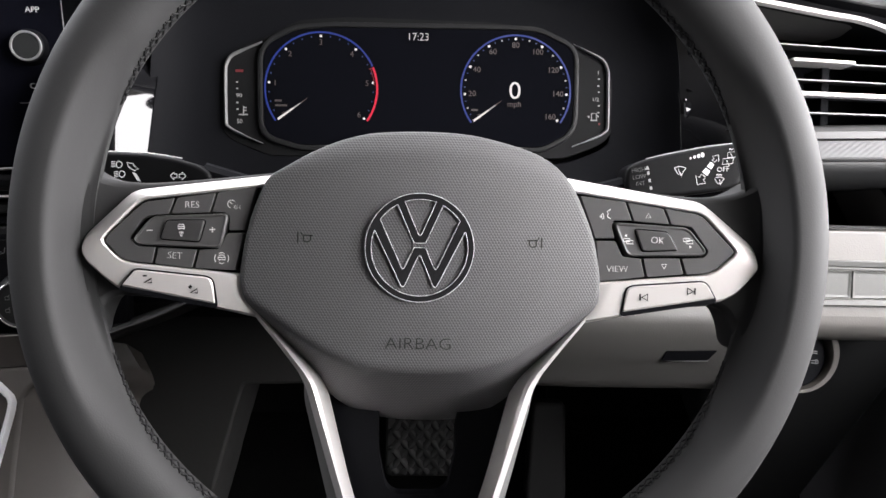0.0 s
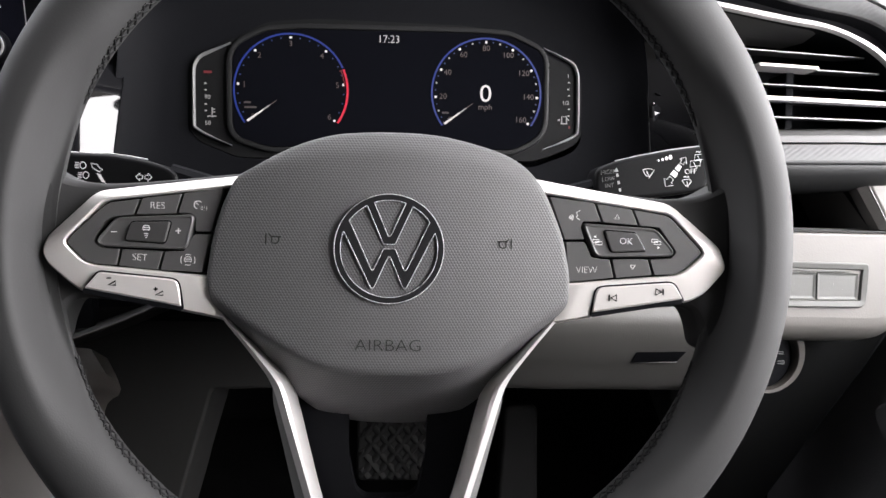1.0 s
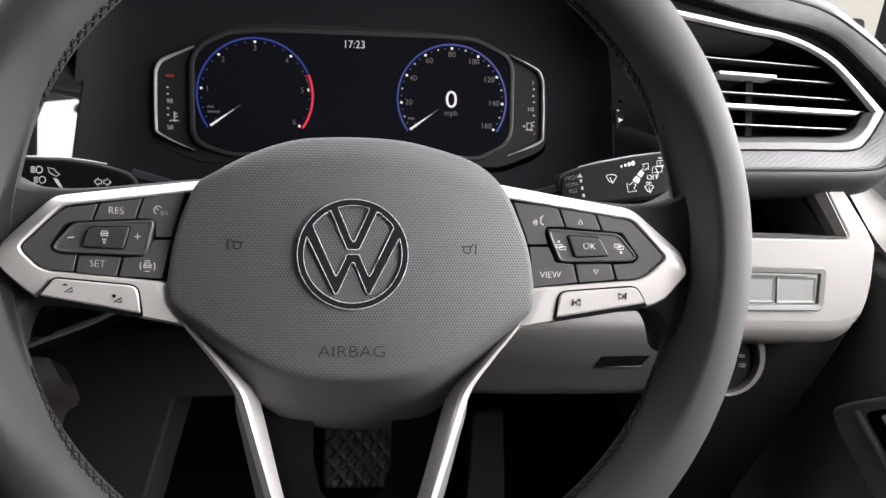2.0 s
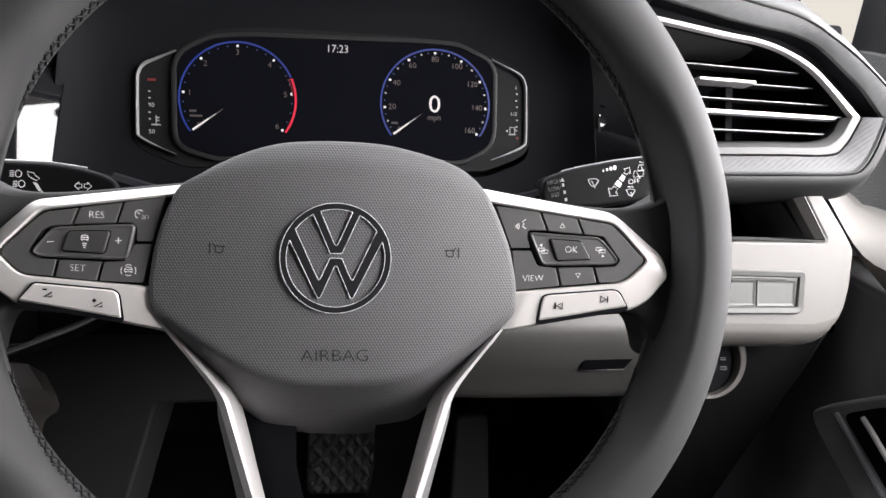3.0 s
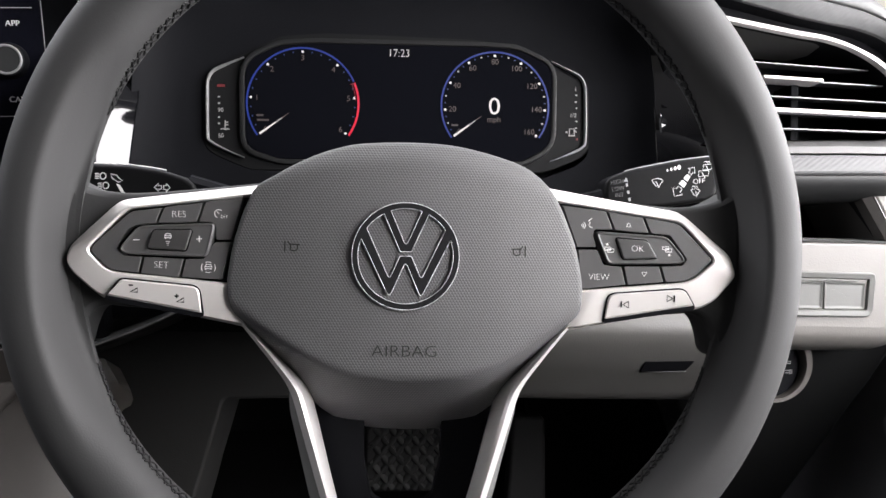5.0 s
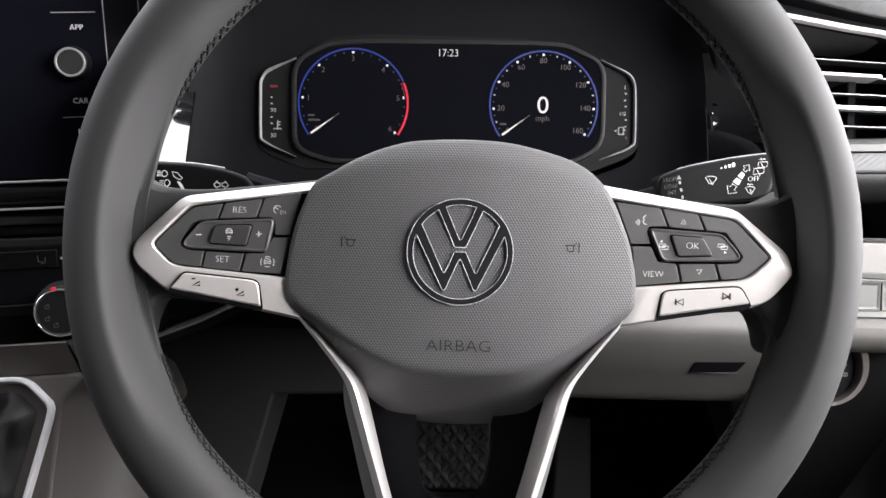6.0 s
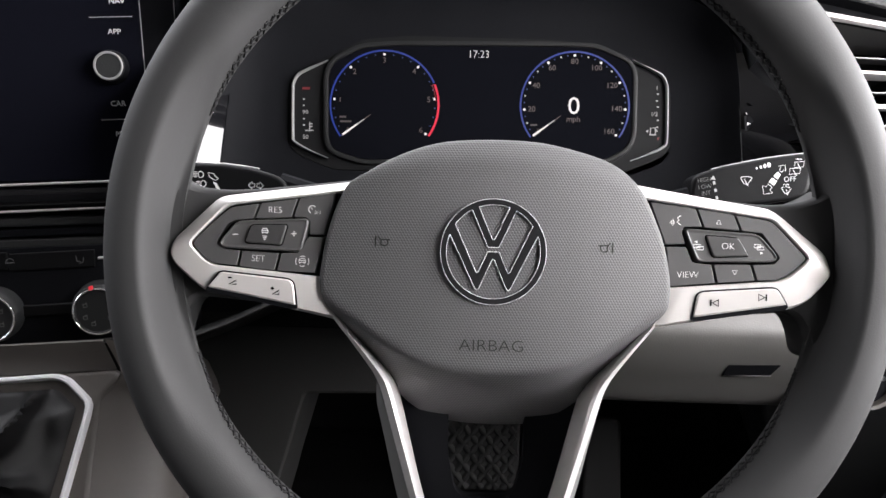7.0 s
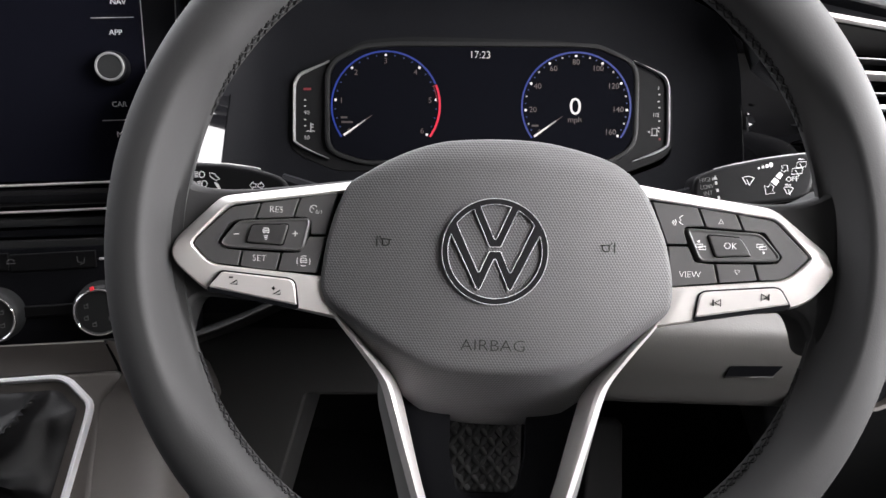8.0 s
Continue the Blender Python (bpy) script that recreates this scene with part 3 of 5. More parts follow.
    if side == 1:
        part("symbol", ribbon([[(0.1030 - 0.0022, -0.0231), (0.1030 - 0.0022, -0.0201)], closed(arrow(0.1030, -0.0216, 0.0015, "left"))], 0.00072, 0.00495 + lean(-0.0216), 0.00003), PRINT_DARK, toggle)
        part("symbol", ribbon([[(0.1243 + 0.0022, -0.0199), (0.1243 + 0.0022, -0.0169)], closed(arrow(0.1243, -0.0184, 0.0015, "right"))], 0.00072, 0.00495 + lean(-0.0184), 0.00003), PRINT_DARK, toggle)
        letters("OK", 0.0044, 0.1078, 0.0049, ON_CENTRE, PRINT, panel, turn=-1, thin=0.0001)
        letters("VIEW", 0.0043, 0.0900, -0.0089, ON_KEY, PRINT, panel, turn=1, thin=0.0001)
        for way, x, z in (("up", 0.1039, 0.0162), ("down", 0.1120, -0.0070)):
            part("symbol", ribbon([closed(arrow(x, z, 0.0012, way))], 0.00032, ON_KEY), PRINT, panel)
        x, z = 0.0840, 0.0165
        part("symbol", ribbon([[(x + 0.002, z + 0.0024), (x + 0.0004, z + 0.0012), (x + 0.0012, z + 0.0002), (x + 0.0004, z - 0.0006), (x + 0.001, z - 0.0014), (x + 0.0022, z - 0.0020)],
                               arc(x - 0.0030, z - 0.001, 0.0010, -60, 60, 5), arc(x - 0.0030, z - 0.001, 0.0019, -50, 50, 5), arc(x - 0.0030, z - 0.001, 0.0003, -90, 90, 4)], 0.00032, ON_KEY), PRINT, panel)
        for x, z, way in ((0.0944, 0.0042, "left"), (0.1226, 0.0049, "right")):
            part("symbol", ribbon([closed([(x - 0.0022, z - 0.0001), (x + 0.0008, z - 0.0001), (x + 0.0008, z + 0.0013), (x - 0.0022, z + 0.0013)]),
                                   closed([(x - 0.0008, z - 0.0011), (x + 0.0023, z - 0.0011), (x + 0.0023, z + 0.0004), (x - 0.0008, z + 0.0004)]), [(x - 0.0008, z - 0.0004), (x + 0.0008, z + 0.0006)]], 0.00032, ON_ROCKER), PRINT, panel)
            part("symbol", patch([arrow(x + (-0.0012 if way == "left" else 0.0014), z + (0.0026 if way == "left" else -0.0026), 0.0007, way)], ON_ROCKER), PRINT, panel)
    else:
        tri = [(-0.0012, -0.0008), (0.0020, -0.0008), (0.0020, 0.0011)]
        part("symbol", ribbon([closed([(-0.1238 + a, -0.0186 + b) for a, b in tri]), [(-0.1257, -0.0163), (-0.1238, -0.0163)]], 0.00072, 0.00495 + lean(-0.0180), 0.00003), PRINT_DARK, toggle)
        part("symbol", ribbon([closed([(-0.1036 + a, -0.0228 + b) for a, b in tri]), [(-0.1057, -0.0209), (-0.1039, -0.0209)], [(-0.1048, -0.0200), (-0.1048, -0.0218)]], 0.00072, 0.00495 + lean(-0.0218), 0.00003), PRINT_DARK, toggle)
        letters("RES", 0.0043, -0.1048, 0.0160, ON_KEY, PRINT, panel, turn=-1, thin=0.0001)
        letters("SET", 0.0043, -0.1121, -0.0071, ON_KEY, PRINT, panel, turn=-2, thin=0.0001)
        part("symbol", ribbon([[(-0.1243, 0.0040), (-0.1217, 0.0042)]], 0.00040, ON_ROCKER), PRINT, panel)
        part("symbol", ribbon([[(-0.0967, 0.0050), (-0.0941, 0.0052)], [(-0.0954, 0.0064), (-0.0954, 0.0038)]], 0.00040, ON_ROCKER), PRINT, panel)
        lines = car_mark(-0.1088, 0.0058, 0.0015) + [[(-0.1097, 0.0036), (-0.1079, 0.0036)], [(-0.1095, 0.0028), (-0.1081, 0.0028)], [(-0.1092, 0.0020), (-0.1084, 0.0020)]]
        part("symbol", ribbon(lines, 0.00032, ON_CENTRE), PRINT, panel)
        x, z = -0.0913, -0.0078
        lines = car_mark(x, z, 0.0016) + [arc(x, z, 0.0031, 150, 210, 5), arc(x, z, 0.0031, -30, 30, 5), arc(x, z, 0.0025, 60, 120, 5), arc(x, z, 0.0023, 240, 300, 5)]
        part("symbol", ribbon(lines, 0.00032, ON_KEY), PRINT, panel)
        x, z = -0.0872, 0.0168
        part("symbol", ribbon([arc(x, z, 0.0018, 40, 250, 12), [(x + 0.0002, z), (x - 0.0010, z + 0.0010)]], 0.00032, ON_KEY), PRINT, panel)
        letters("0/1", 0.0026, -0.0846, 0.0154, ON_KEY, PRINT, panel, thin=0.00006)
    # lower arm: a folded silver bar that runs down to the rim
    path = [(0.0840, -0.0225), (0.0752, -0.0343), (0.0663, -0.0450), (0.0572, -0.0562), (0.0537, -0.0610), (0.0505, -0.0670), (0.0458, -0.0820), (0.0417, -0.0950), (0.0345, -0.1174), (0.0272, -0.1400), (0.0250, -0.1470)]
    wide = [0.0013, 0.0015, 0.0016, 0.0019, 0.0022, 0.0026, 0.0028, 0.0030, 0.0034, 0.0037, 0.0037]
    way = spline([(*p, w) for p, w in zip(path, wide)], 70, False)
    rings = []
    for i, p in enumerate(way):
        d = way[min(i + 1, 69)] - way[max(i - 1, 0)]
        n = Vector((-d.y, d.x)).normalized()
        if n.x < 0:
            n = -n
        y = blend(0.0095, 0.0065, i / 69)
        f = step(0.25, 0.5, i / 69)
        cross = [(1.3 + 2.6 * f, 0.034), (1.06, 0.0062), (1.0, 0.0034), (0.90, 0.0026), (-0.25, 0.0003), (-0.35, 0.0), (-0.45, 0.0003), (-0.90, 0.0018), (-1.00, 0.0030), (-1.05, 0.0050), (-1.05, 0.030)]
        slim = blend(1.0, 0.05, step(0.38, 0.85, i / 69))
        cross = [(c if c > 0 else c * slim, dy) for c, dy in cross]
        rings.append([Vector(((p.x + n.x * c * p.z) * side, y + dy, p.y + n.y * c * p.z)) for c, dy in cross])
    arm = part("lower_arm", loft([r[1:] for r in rings], False), ARM_SILVER, wheel, "satin silver lower spoke arm", 24)
    part("arm_flank", loft([r[:2] for r in rings], False), ARM_FLANK, arm, "dark grey flank")

pts = [(-0.054, -0.055), (-0.0185, -0.055), (-0.0180, -0.098), (-0.0145, -0.1145), (-0.010, -0.1180), (0.010, -0.1180), (0.0145, -0.1145), (0.0180, -0.098), (0.0185, -0.055), (0.054, -0.055),
       (0.047, -0.090), (0.029, -0.152), (-0.029, -0.152), (-0.047, -0.090)]
part("lower_spoke_panel", slab([Vector(p) for p in rounded([(x * 1.10, z * 1.10) for x, z in pts], 0.003, 3)], 0.0480, 0.056, 0.0003), MATTE, wheel, "black lower spoke panel")
part("hub_back", slab(spline([(p[0] * 0.88, p[1] * 0.88) for p in HUB], 80), 0.040, 0.052, 0.002), MATTE, wheel)

# ---- steering column and stalks ----
column = thing("steering_column", "matte black plastic column shroud behind the wheel", "steering column")
rings = []
for y, s in ((0.045, 0.80), (0.06, 1.0), (0.12, 1.08), (0.20, 1.15), (0.30, 1.2)):
    rings.append(at_y([(p[0] * s, p[1] * s) for p in rounded([(-0.062, -0.068), (0.062, -0.068), (0.068, 0.030), (0.045, 0.046), (-0.045, 0.046), (-0.068, 0.030)], 0.016)], y))
part("shroud", loft(rings, caps=(True, True)), MATTE, column)


def stalk(name, label, pts, front, back, tip):
    """A lever blade with a rounded rim, its stem and a silver line that imitates the upper edge's highlight, a little
    behind the face's top.
    """
    ob = thing(name, label, "stalk", group="column stalks")
    line = [Vector(p) for p in rounded(pts, 0.005, 6)]
    part("lever", slab(line, front, back, 0.0026, steps=5), STALK, ob)
    sx = 1 if pts[0][0] > 0 else -1
    part("stem", tube([(sx * 0.055, front + 0.012, 0.010), (sx * 0.10, front + 0.010, 0.030), (sx * 0.122, front + 0.008, 0.036)], 0.006, 10), MATTE, ob)
    part("top_glint", tube([(x, front + 0.0030, z) for x, z in tip], 0.0004 if sx < 0 else 0.0003, 6), SILVER if sx < 0 else SILVER_DULL, ob, "polished upper edge")
    return ob


wiper = stalk("wiper_stalk", "black wiper stalk with white printed symbols", [(0.1150, 0.0330), (0.1150, 0.0420), (0.1170, 0.0462), (0.1310, 0.0517), (0.1590, 0.0578), (0.1815, 0.0613), (0.1836, 0.0550), (0.1844, 0.0468), (0.1822, 0.0375), (0.1757, 0.0341),
                                                                           (0.1627, 0.0318), (0.1500, 0.0300), (0.1200, 0.0270)], 0.083, 0.099, [(0.1275, 0.0506), (0.1395, 0.0538), (0.1590, 0.0580), (0.1700, 0.0598), (0.1808, 0.0613)])
Y = 0.0828
for text, x, z in (("HIGH", 0.1224, 0.0438), ("LOW", 0.1230, 0.0399), ("INT", 0.1238, 0.0362)):
    letters(text, 0.0036, x, z, Y, PRINT_FAINT, wiper, turn=8, squash=0.92, thin=0.00008)
part("symbol", ribbon([[(0.1279 + k * 0.0009, 0.0432 - k * 0.0042), (0.1283 + k * 0.0009, 0.0414 - k * 0.0042)] for k in range(3)], 0.0013, Y, bm=patch([arrow(0.1275, 0.0452, 0.0014, "up")], Y)), PRINT_DIM, wiper)


def screen_mark(x, z, w, h, sweep=True):
    """A wiped windscreen with its arm."""
    top = arc(x, z - 1.1 * w, 1.1 * w + h, 63, 117, 8)
    low = arc(x, z - 1.1 * w, 1.1 * w - h * 0.55, 110, 70, 4)
    return [closed(top + low), [(x + 0.25 * w, z - h * 0.95), (x - 0.25 * w if sweep else x, z + 0.45 * h)]]


def rear_mark(x, z, w, h):
    """A rear window with its arm."""
    return [closed([(x - w, z - h), (x + w * 0.85, z - 0.6 * h), (x + w, z + h), (x - w * 0.9, z + 0.7 * h)]), [(x + 0.3 * w, z - 1.35 * h), (x - 0.35 * w, z + 0.4 * h)]]


def spray(x, z):
    return [arc(x + dx, z, 0.0006, 200, -20, 5) for dx in (-0.0009, 0.0009)]


d = Vector((0.0114, 0.0168)).normalized()
n = Vector((-d.y, d.x))
base = Vector((0.1566, 0.0366))


def along(a, b):
    p = base + d * a + n * b
    return (p.x, p.y)


for mark in (screen_mark(0.1463, 0.0438, 0.0042, 0.0027), screen_mark(0.1693, 0.0388, 0.0034, 0.0024, False) + spray(0.1690, 0.0422), rear_mark(0.1740, 0.0503, 0.0032, 0.0020), rear_mark(0.1763, 0.0541, 0.0028, 0.0019) + spray(0.1760, 0.0569),
             [closed([along(0, 0), along(0.0036, 0.0036), along(0.0040, 0.0015), along(0.0062, 0.0015), along(0.0062, -0.0014), along(0.0040, -0.0014), along(0.0036, -0.0036)])],
             [closed([along(0.0208, 0), along(0.0180, 0.0024), along(0.0180, 0.0010), along(0.0162, 0.0010), along(0.0162, -0.0010), along(0.0180, -0.0010), along(0.0180, -0.0024)])]):
    part("symbol", ribbon(mark, 0.00027, Y), PRINT, wiper)
part("symbol", patch([[along(0.0074, 0.0019), along(0.0106, 0.0016), along(0.0106, -0.0016), along(0.0074, -0.0019)], [along(0.0116, 0.0015), along(0.0150, 0.0012), along(0.0150, -0.0012), along(0.0116, -0.0015)]], Y), PRINT, wiper)
part("symbol", patch([[(0.1522 + k * 0.0023 + r * math.cos(t), 0.0514 + k * 0.0007 + r * math.sin(t) * 1.3) for t in (i * math.pi / 4 for i in range(8))] for k, r in enumerate((0.0005, 0.0007, 0.0009, 0.0011))], Y), PRINT, wiper)
letters("OFF", 0.0042, 0.1713, 0.0456, Y, PRINT, wiper, turn=6, thin=0.00008)

indicator = stalk("indicator_stalk", "black indicator stalk with white printed lamp symbols", [(-0.1160, 0.0260), (-0.1160, 0.0330), (-0.1175, 0.0362), (-0.1225, 0.0398), (-0.1360, 0.0434), (-0.1520, 0.0455), (-0.1800, 0.0459), (-0.205, 0.0459), (-0.205, 0.018),
                                                                                         (-0.120, 0.014)], 0.083, 0.099, [(-0.1330, 0.0433), (-0.1420, 0.0446), (-0.1520, 0.0457), (-0.180, 0.0461), (-0.20, 0.0461)])


def lamp_mark(x, z, dip):
    """A headlamp: a rounded lens and its beams."""
    lens = [(x + 0.0002, z - 0.0018)] + arc(x + 0.0004, z, 0.0018, -90, 90, 8) + [(x + 0.0002, z + 0.0018), (x - 0.0008, z + 0.0009), (x - 0.0008, z - 0.0009)]
    return [closed(lens)] + [[(x - 0.0036, z + k * 0.0009 - (0.0004 if dip else 0)), (x - 0.0014, z + k * 0.0009)] for k in (-1.5, -0.5, 0.5, 1.5)]


x, z = -0.1585, 0.0378
pointer = [closed([(x - 0.0032, z + 0.0022), (x + 0.0004, z + 0.0016), (x + 0.0006, z + 0.0006), (x + 0.0030, z - 0.0012), (x + 0.0012, z - 0.0022), (x - 0.0010, z - 0.0010), (x - 0.0022, z - 0.0002)])]
for mark in (lamp_mark(-0.1664, 0.0388, False), lamp_mark(-0.1648, 0.0336, True), pointer):
    part("symbol", ribbon(mark, 0.00044, Y), PRINT, indicator)
part("symbol", patch([[(-0.1588, 0.0348), (-0.1566, 0.0342), (-0.1538, 0.0296), (-0.1560, 0.0302)]], Y), PRINT, indicator)
part("symbol", patch([[(-0.1558, 0.0294), (-0.1536, 0.0288), (-0.1524, 0.0268), (-0.1546, 0.0274)]], Y), PRINT, indicator)
x, z = -0.1340, 0.0334
for sx in (-1, 1):
    x0 = x + sx * 0.0006
    part("symbol", ribbon([closed([(x0 + sx * 0.0036, z), (x0 + sx * 0.0015, z + 0.0021), (x0 + sx * 0.0015, z + 0.0010), (x0, z + 0.0010), (x0, z - 0.0010), (x0 + sx * 0.0015, z - 0.0010), (x0 + sx * 0.0015, z - 0.0021)])], 0.00044, Y), PRINT, indicator)

# ---- instrument cluster ----
DIAL = pose(0, 0.270, 0.1175, 0, -1.1, 0)
cluster = thing("instrument_cluster", "digital instrument cluster with two blue-ringed dials, lit", "instrument cluster", DIAL)
SCREEN = [(-0.1244, 0.0280), (-0.1190, 0.0375), (-0.0980, 0.0482), (-0.0700, 0.0505), (0.0700, 0.0508), (0.0960, 0.0496), (0.1215, 0.0380), (0.1256, 0.0300), (0.1248, -0.0230), (0.1195, -0.0325), (0.1000, -0.0430), (-0.0960, -0.0430),
          (-0.1190, -0.0358), (-0.1238, -0.0285)]
glass_line = [Vector(p) for p in rounded(SCREEN, 0.006)]
glass = part("display", slab(glass_line, 0.0, 0.004, 0.0002), GLASS, cluster, "dark display glass")
BEZEL = [(-0.158, 0.020), (-0.150, 0.030), (-0.121, 0.044), (-0.098, 0.057), (-0.06, 0.0610), (0.06, 0.0610), (0.098, 0.057), (0.121, 0.044), (0.150, 0.030), (0.158, 0.020), (0.158, -0.032), (0.150, -0.040), (0.120, -0.052),
         (-0.120, -0.052), (-0.150, -0.040), (-0.158, -0.032)]
outer = resample(rounded(BEZEL, 0.006), 140)
part("face", slab(outer, 0.0025, 0.012, 0.0005), CLUSTER_FACE, cluster, "charcoal side gauge faces")
rim_in = resample(rounded(SCREEN, 0.006), 140)


def swell(d):
    return inset(rim_in, -d)


part("bezel", loft([at_y(rim_in, 0.0020), at_y(swell(0.0008), -0.0006), at_y(swell(0.0028), -0.0012), at_y(swell(0.0042), -0.0006), at_y(swell(0.0052), 0.0030)]), CLUSTER_BEZEL, cluster, "dark grey display bezel", 50)
TRIM = {-1: [(-0.1252, 0.0384), (-0.1420, 0.0310), (-0.1498, 0.0268), (-0.1535, 0.0205), (-0.1543, 0.0133), (-0.1540, -0.0235), (-0.1523, -0.0292), (-0.1412, -0.0356), (-0.1244, -0.0425)],
        1: [(0.1253, 0.0403), (0.1431, 0.0321), (0.1506, 0.0274), (0.1538, 0.0205), (0.1544, 0.0135), (0.1543, -0.0237), (0.1516, -0.0307), (0.1405, -0.0364), (0.1242, -0.0426)]}
for side in (-1, 1):
    pts = spline(TRIM[side], 70, False)
    rings = []
    for i, p in enumerate(pts):
        d = (pts[min(i + 1, 69)] - pts[max(i - 1, 0)]).normalized()
        n = Vector((-d.y, d.x))
        w = 0.0004 + 0.0007 * step(0.03, 0.22, i / 69) * (1 - step(0.78, 0.97, i / 69))
        rings.append([Vector((p.x + n.x * w * c, y, p.y + n.y * w * c)) for c, y in ((-1, 0.0026), (-0.9, -0.0004), (-0.3, -0.0014), (0.3, -0.0014), (0.9, -0.0004), (1, 0.0026))])
    part("side_gauge_trim", loft(rings, False), SILVER_DULL, cluster, "bent silver strip", 50)
for x, z in ((-0.1454, 0.0063), (-0.1453, 0.0012), (-0.1452, -0.0100), (-0.1451, -0.0151), (0.1470, 0.0130), (0.1465, 0.0074), (0.1471, 0.0023), (0.1472, -0.0088), (0.1468, -0.0144)):
    part("gauge_mark", ribbon([[(x - 0.0008, z), (x + 0.0008, z)]], 0.0011, 0.0018), GLOW_SOFT, cluster)
letters("90", 0.0048, -0.1439, -0.0044, 0.0018, GLOW_SOFT, cluster, thick=0.0)
letters("50", 0.0048, -0.1436, -0.0250, 0.0018, GLOW_SOFT, cluster, thick=0.0)
part("gauge_mark", patch([[(-0.1468, 0.0143), (-0.1405, 0.0143), (-0.1405, 0.0163), (-0.1468, 0.0163)]], 0.0018), GLOW_RED_DIM, cluster)
part("gauge_mark", ribbon([[(-0.1403, -0.0125), (-0.1403, -0.0195)], [(-0.1403, -0.0140), (-0.1380, -0.0140)], [(-0.1403, -0.0162), (-0.1380, -0.0162)], [(-0.1440, -0.0198), (-0.1422, -0.0192), (-0.1403, -0.0200), (-0.1384, -0.0192), (-0.1370, -0.0198)]], 0.0008, 0.0018), GLOW_SOFT, cluster)
letters("1/2", 0.0046, 0.1443, -0.0038, 0.0018, GLOW_SOFT, cluster, thick=0.0)
letters("1", 0.0046, 0.1464, 0.0181, 0.0018, GLOW_SOFT, cluster, thick=0.0)
part("gauge_mark", ribbon([closed([(0.1412, -0.0205), (0.1452, -0.0205), (0.1452, -0.0150), (0.1412, -0.0150)]), [(0.1402, -0.0208), (0.1460, -0.0208)], [(0.1452, -0.0162), (0.1472, -0.0180)]], 0.0008, 0.0018), GLOW_SOFT, cluster)
part("gauge_mark", patch([arrow(0.1385, -0.0178, 0.0011, "left")], 0.0018), GLOW_SOFT, cluster)
part("gauge_mark", patch([[(0.1468, -0.0246), (0.1484, -0.0246), (0.1484, -0.0228), (0.1468, -0.0228)]], 0.0018), GLOW_RED_DIM, cluster)
DY = -0.0003


def dial(cx, cz, numbers, minor, red, half):
    """A lit ring with dots and figures; with half, a lesser dot midway between the figures."""
    r, a0, a1 = 0.0446, 216.0, -35.0
    end = 24.0 if red else a1
    part("dial_ring", ribbon([arc(cx, cz, r, a0, end, 60)], 0.0014, DY), GLOW_BLUE, glass, "lit blue ring")
    if red:
        part("dial_ring", ribbon([arc(cx, cz, r, 22.5, a1, 24)], 0.0017, DY), GLOW_RED, glass, "lit red arc")
        part("dial_ring", ribbon([arc(cx, cz, 0.0424, 22.5, 4, 8), [(cx + 0.0412 * math.cos(radians(22.5)), cz + 0.0412 * math.sin(radians(22.5))), (cx + r * math.cos(radians(22.5)), cz + r * math.sin(radians(22.5)))]], 0.0007, DY), GLOW_RED_DIM, glass)

    def dot(name, a, size, mat):
        x, z = cx + 0.0416 * math.cos(a), cz + 0.0416 * math.sin(a)
        part(name, patch([[(x + size * math.cos(k * math.pi / 4), z + size * math.sin(k * math.pi / 4)) for k in range(8)]], DY), mat, glass)
    m = len(numbers) - 1
    for i, text in enumerate(numbers):
        a = radians(blend(a0, a1, i / m))
        if i:
            dot("tick", a, 0.0011, GLOW_WHITE)
        letters(text, 0.0064, cx + (0.0368 - 0.0012 * (len(text) - 1)) * math.cos(a), cz + 0.0365 * math.sin(a), DY, GLOW_DIM, glass, thick=0.0)
    for i in range(m * minor):
        if i % minor:
            a = radians(blend(a0, a1, i / (m * minor)))
            if half and i % minor == minor // 2:
                dot("tick", a, 0.0008, GLOW_SOFT)
            else:
                dot("small_tick", a, 0.0007, GLOW_BLUE_DIM)
    c, s = math.cos(radians(a0)), math.sin(radians(a0))

    def needle(name, r0, r1, w0, w1, mat):
        pts = [(cx + r0 * c - w0 * s, cz + r0 * s + w0 * c), (cx + r0 * c + w0 * s, cz + r0 * s - w0 * c), (cx + r1 * c + w1 * s, cz + r1 * s - w1 * c), (cx + r1 * c - w1 * s, cz + r1 * s + w1 * c)]
        part(name, patch([pts], DY - 0.0003), mat, glass, "lit needle")
    needle("needle", 0.0425, 0.0270, 0.0009, 0.00055, GLOW_WHITE)
    needle("needle", 0.0270, 0.0205, 0.00055, 0.0004, GLOW_SOFT)
    needle("needle", 0.0205, 0.0140, 0.0004, 0.0002, GLOW_DIM)


dial(-0.0784, 0.0019, ["0", "1", "2", "3", "4", "5", "6"], 4, True, False)
dial(0.0783, 0.0022, ["0", "20", "40", "60", "80", "100", "120", "140", "160"], 4, False, True)
letters("17:23", 0.0088, -0.0010, 0.0439, DY, GLOW_WHITE, glass, thick=0.0, squash=0.92, thin=0.0001)
letters("0", 0.0200, 0.0776, 0.0016, DY, GLOW_WHITE, glass, thick=0.0, squash=1.06)
letters("mph", 0.0066, 0.0772, -0.0088, DY, GLOW_DIM, glass, thick=0.0)
for x, z, w in ((-0.1126, -0.0083, 0.0055), (-0.1102, -0.0121, 0.0095), (0.0447, -0.0138, 0.0055)):
    part("small_mark", patch([[(x - w / 2, z - 0.0008), (x + w / 2, z - 0.0008), (x + w / 2, z + 0.0008), (x - w / 2, z + 0.0008)]], DY), GLOW_GREY, glass)


# ---- dashboard ----
binnacle = thing("instrument_binnacle", "matte black hooded surround of the instrument cluster", "dashboard trim")
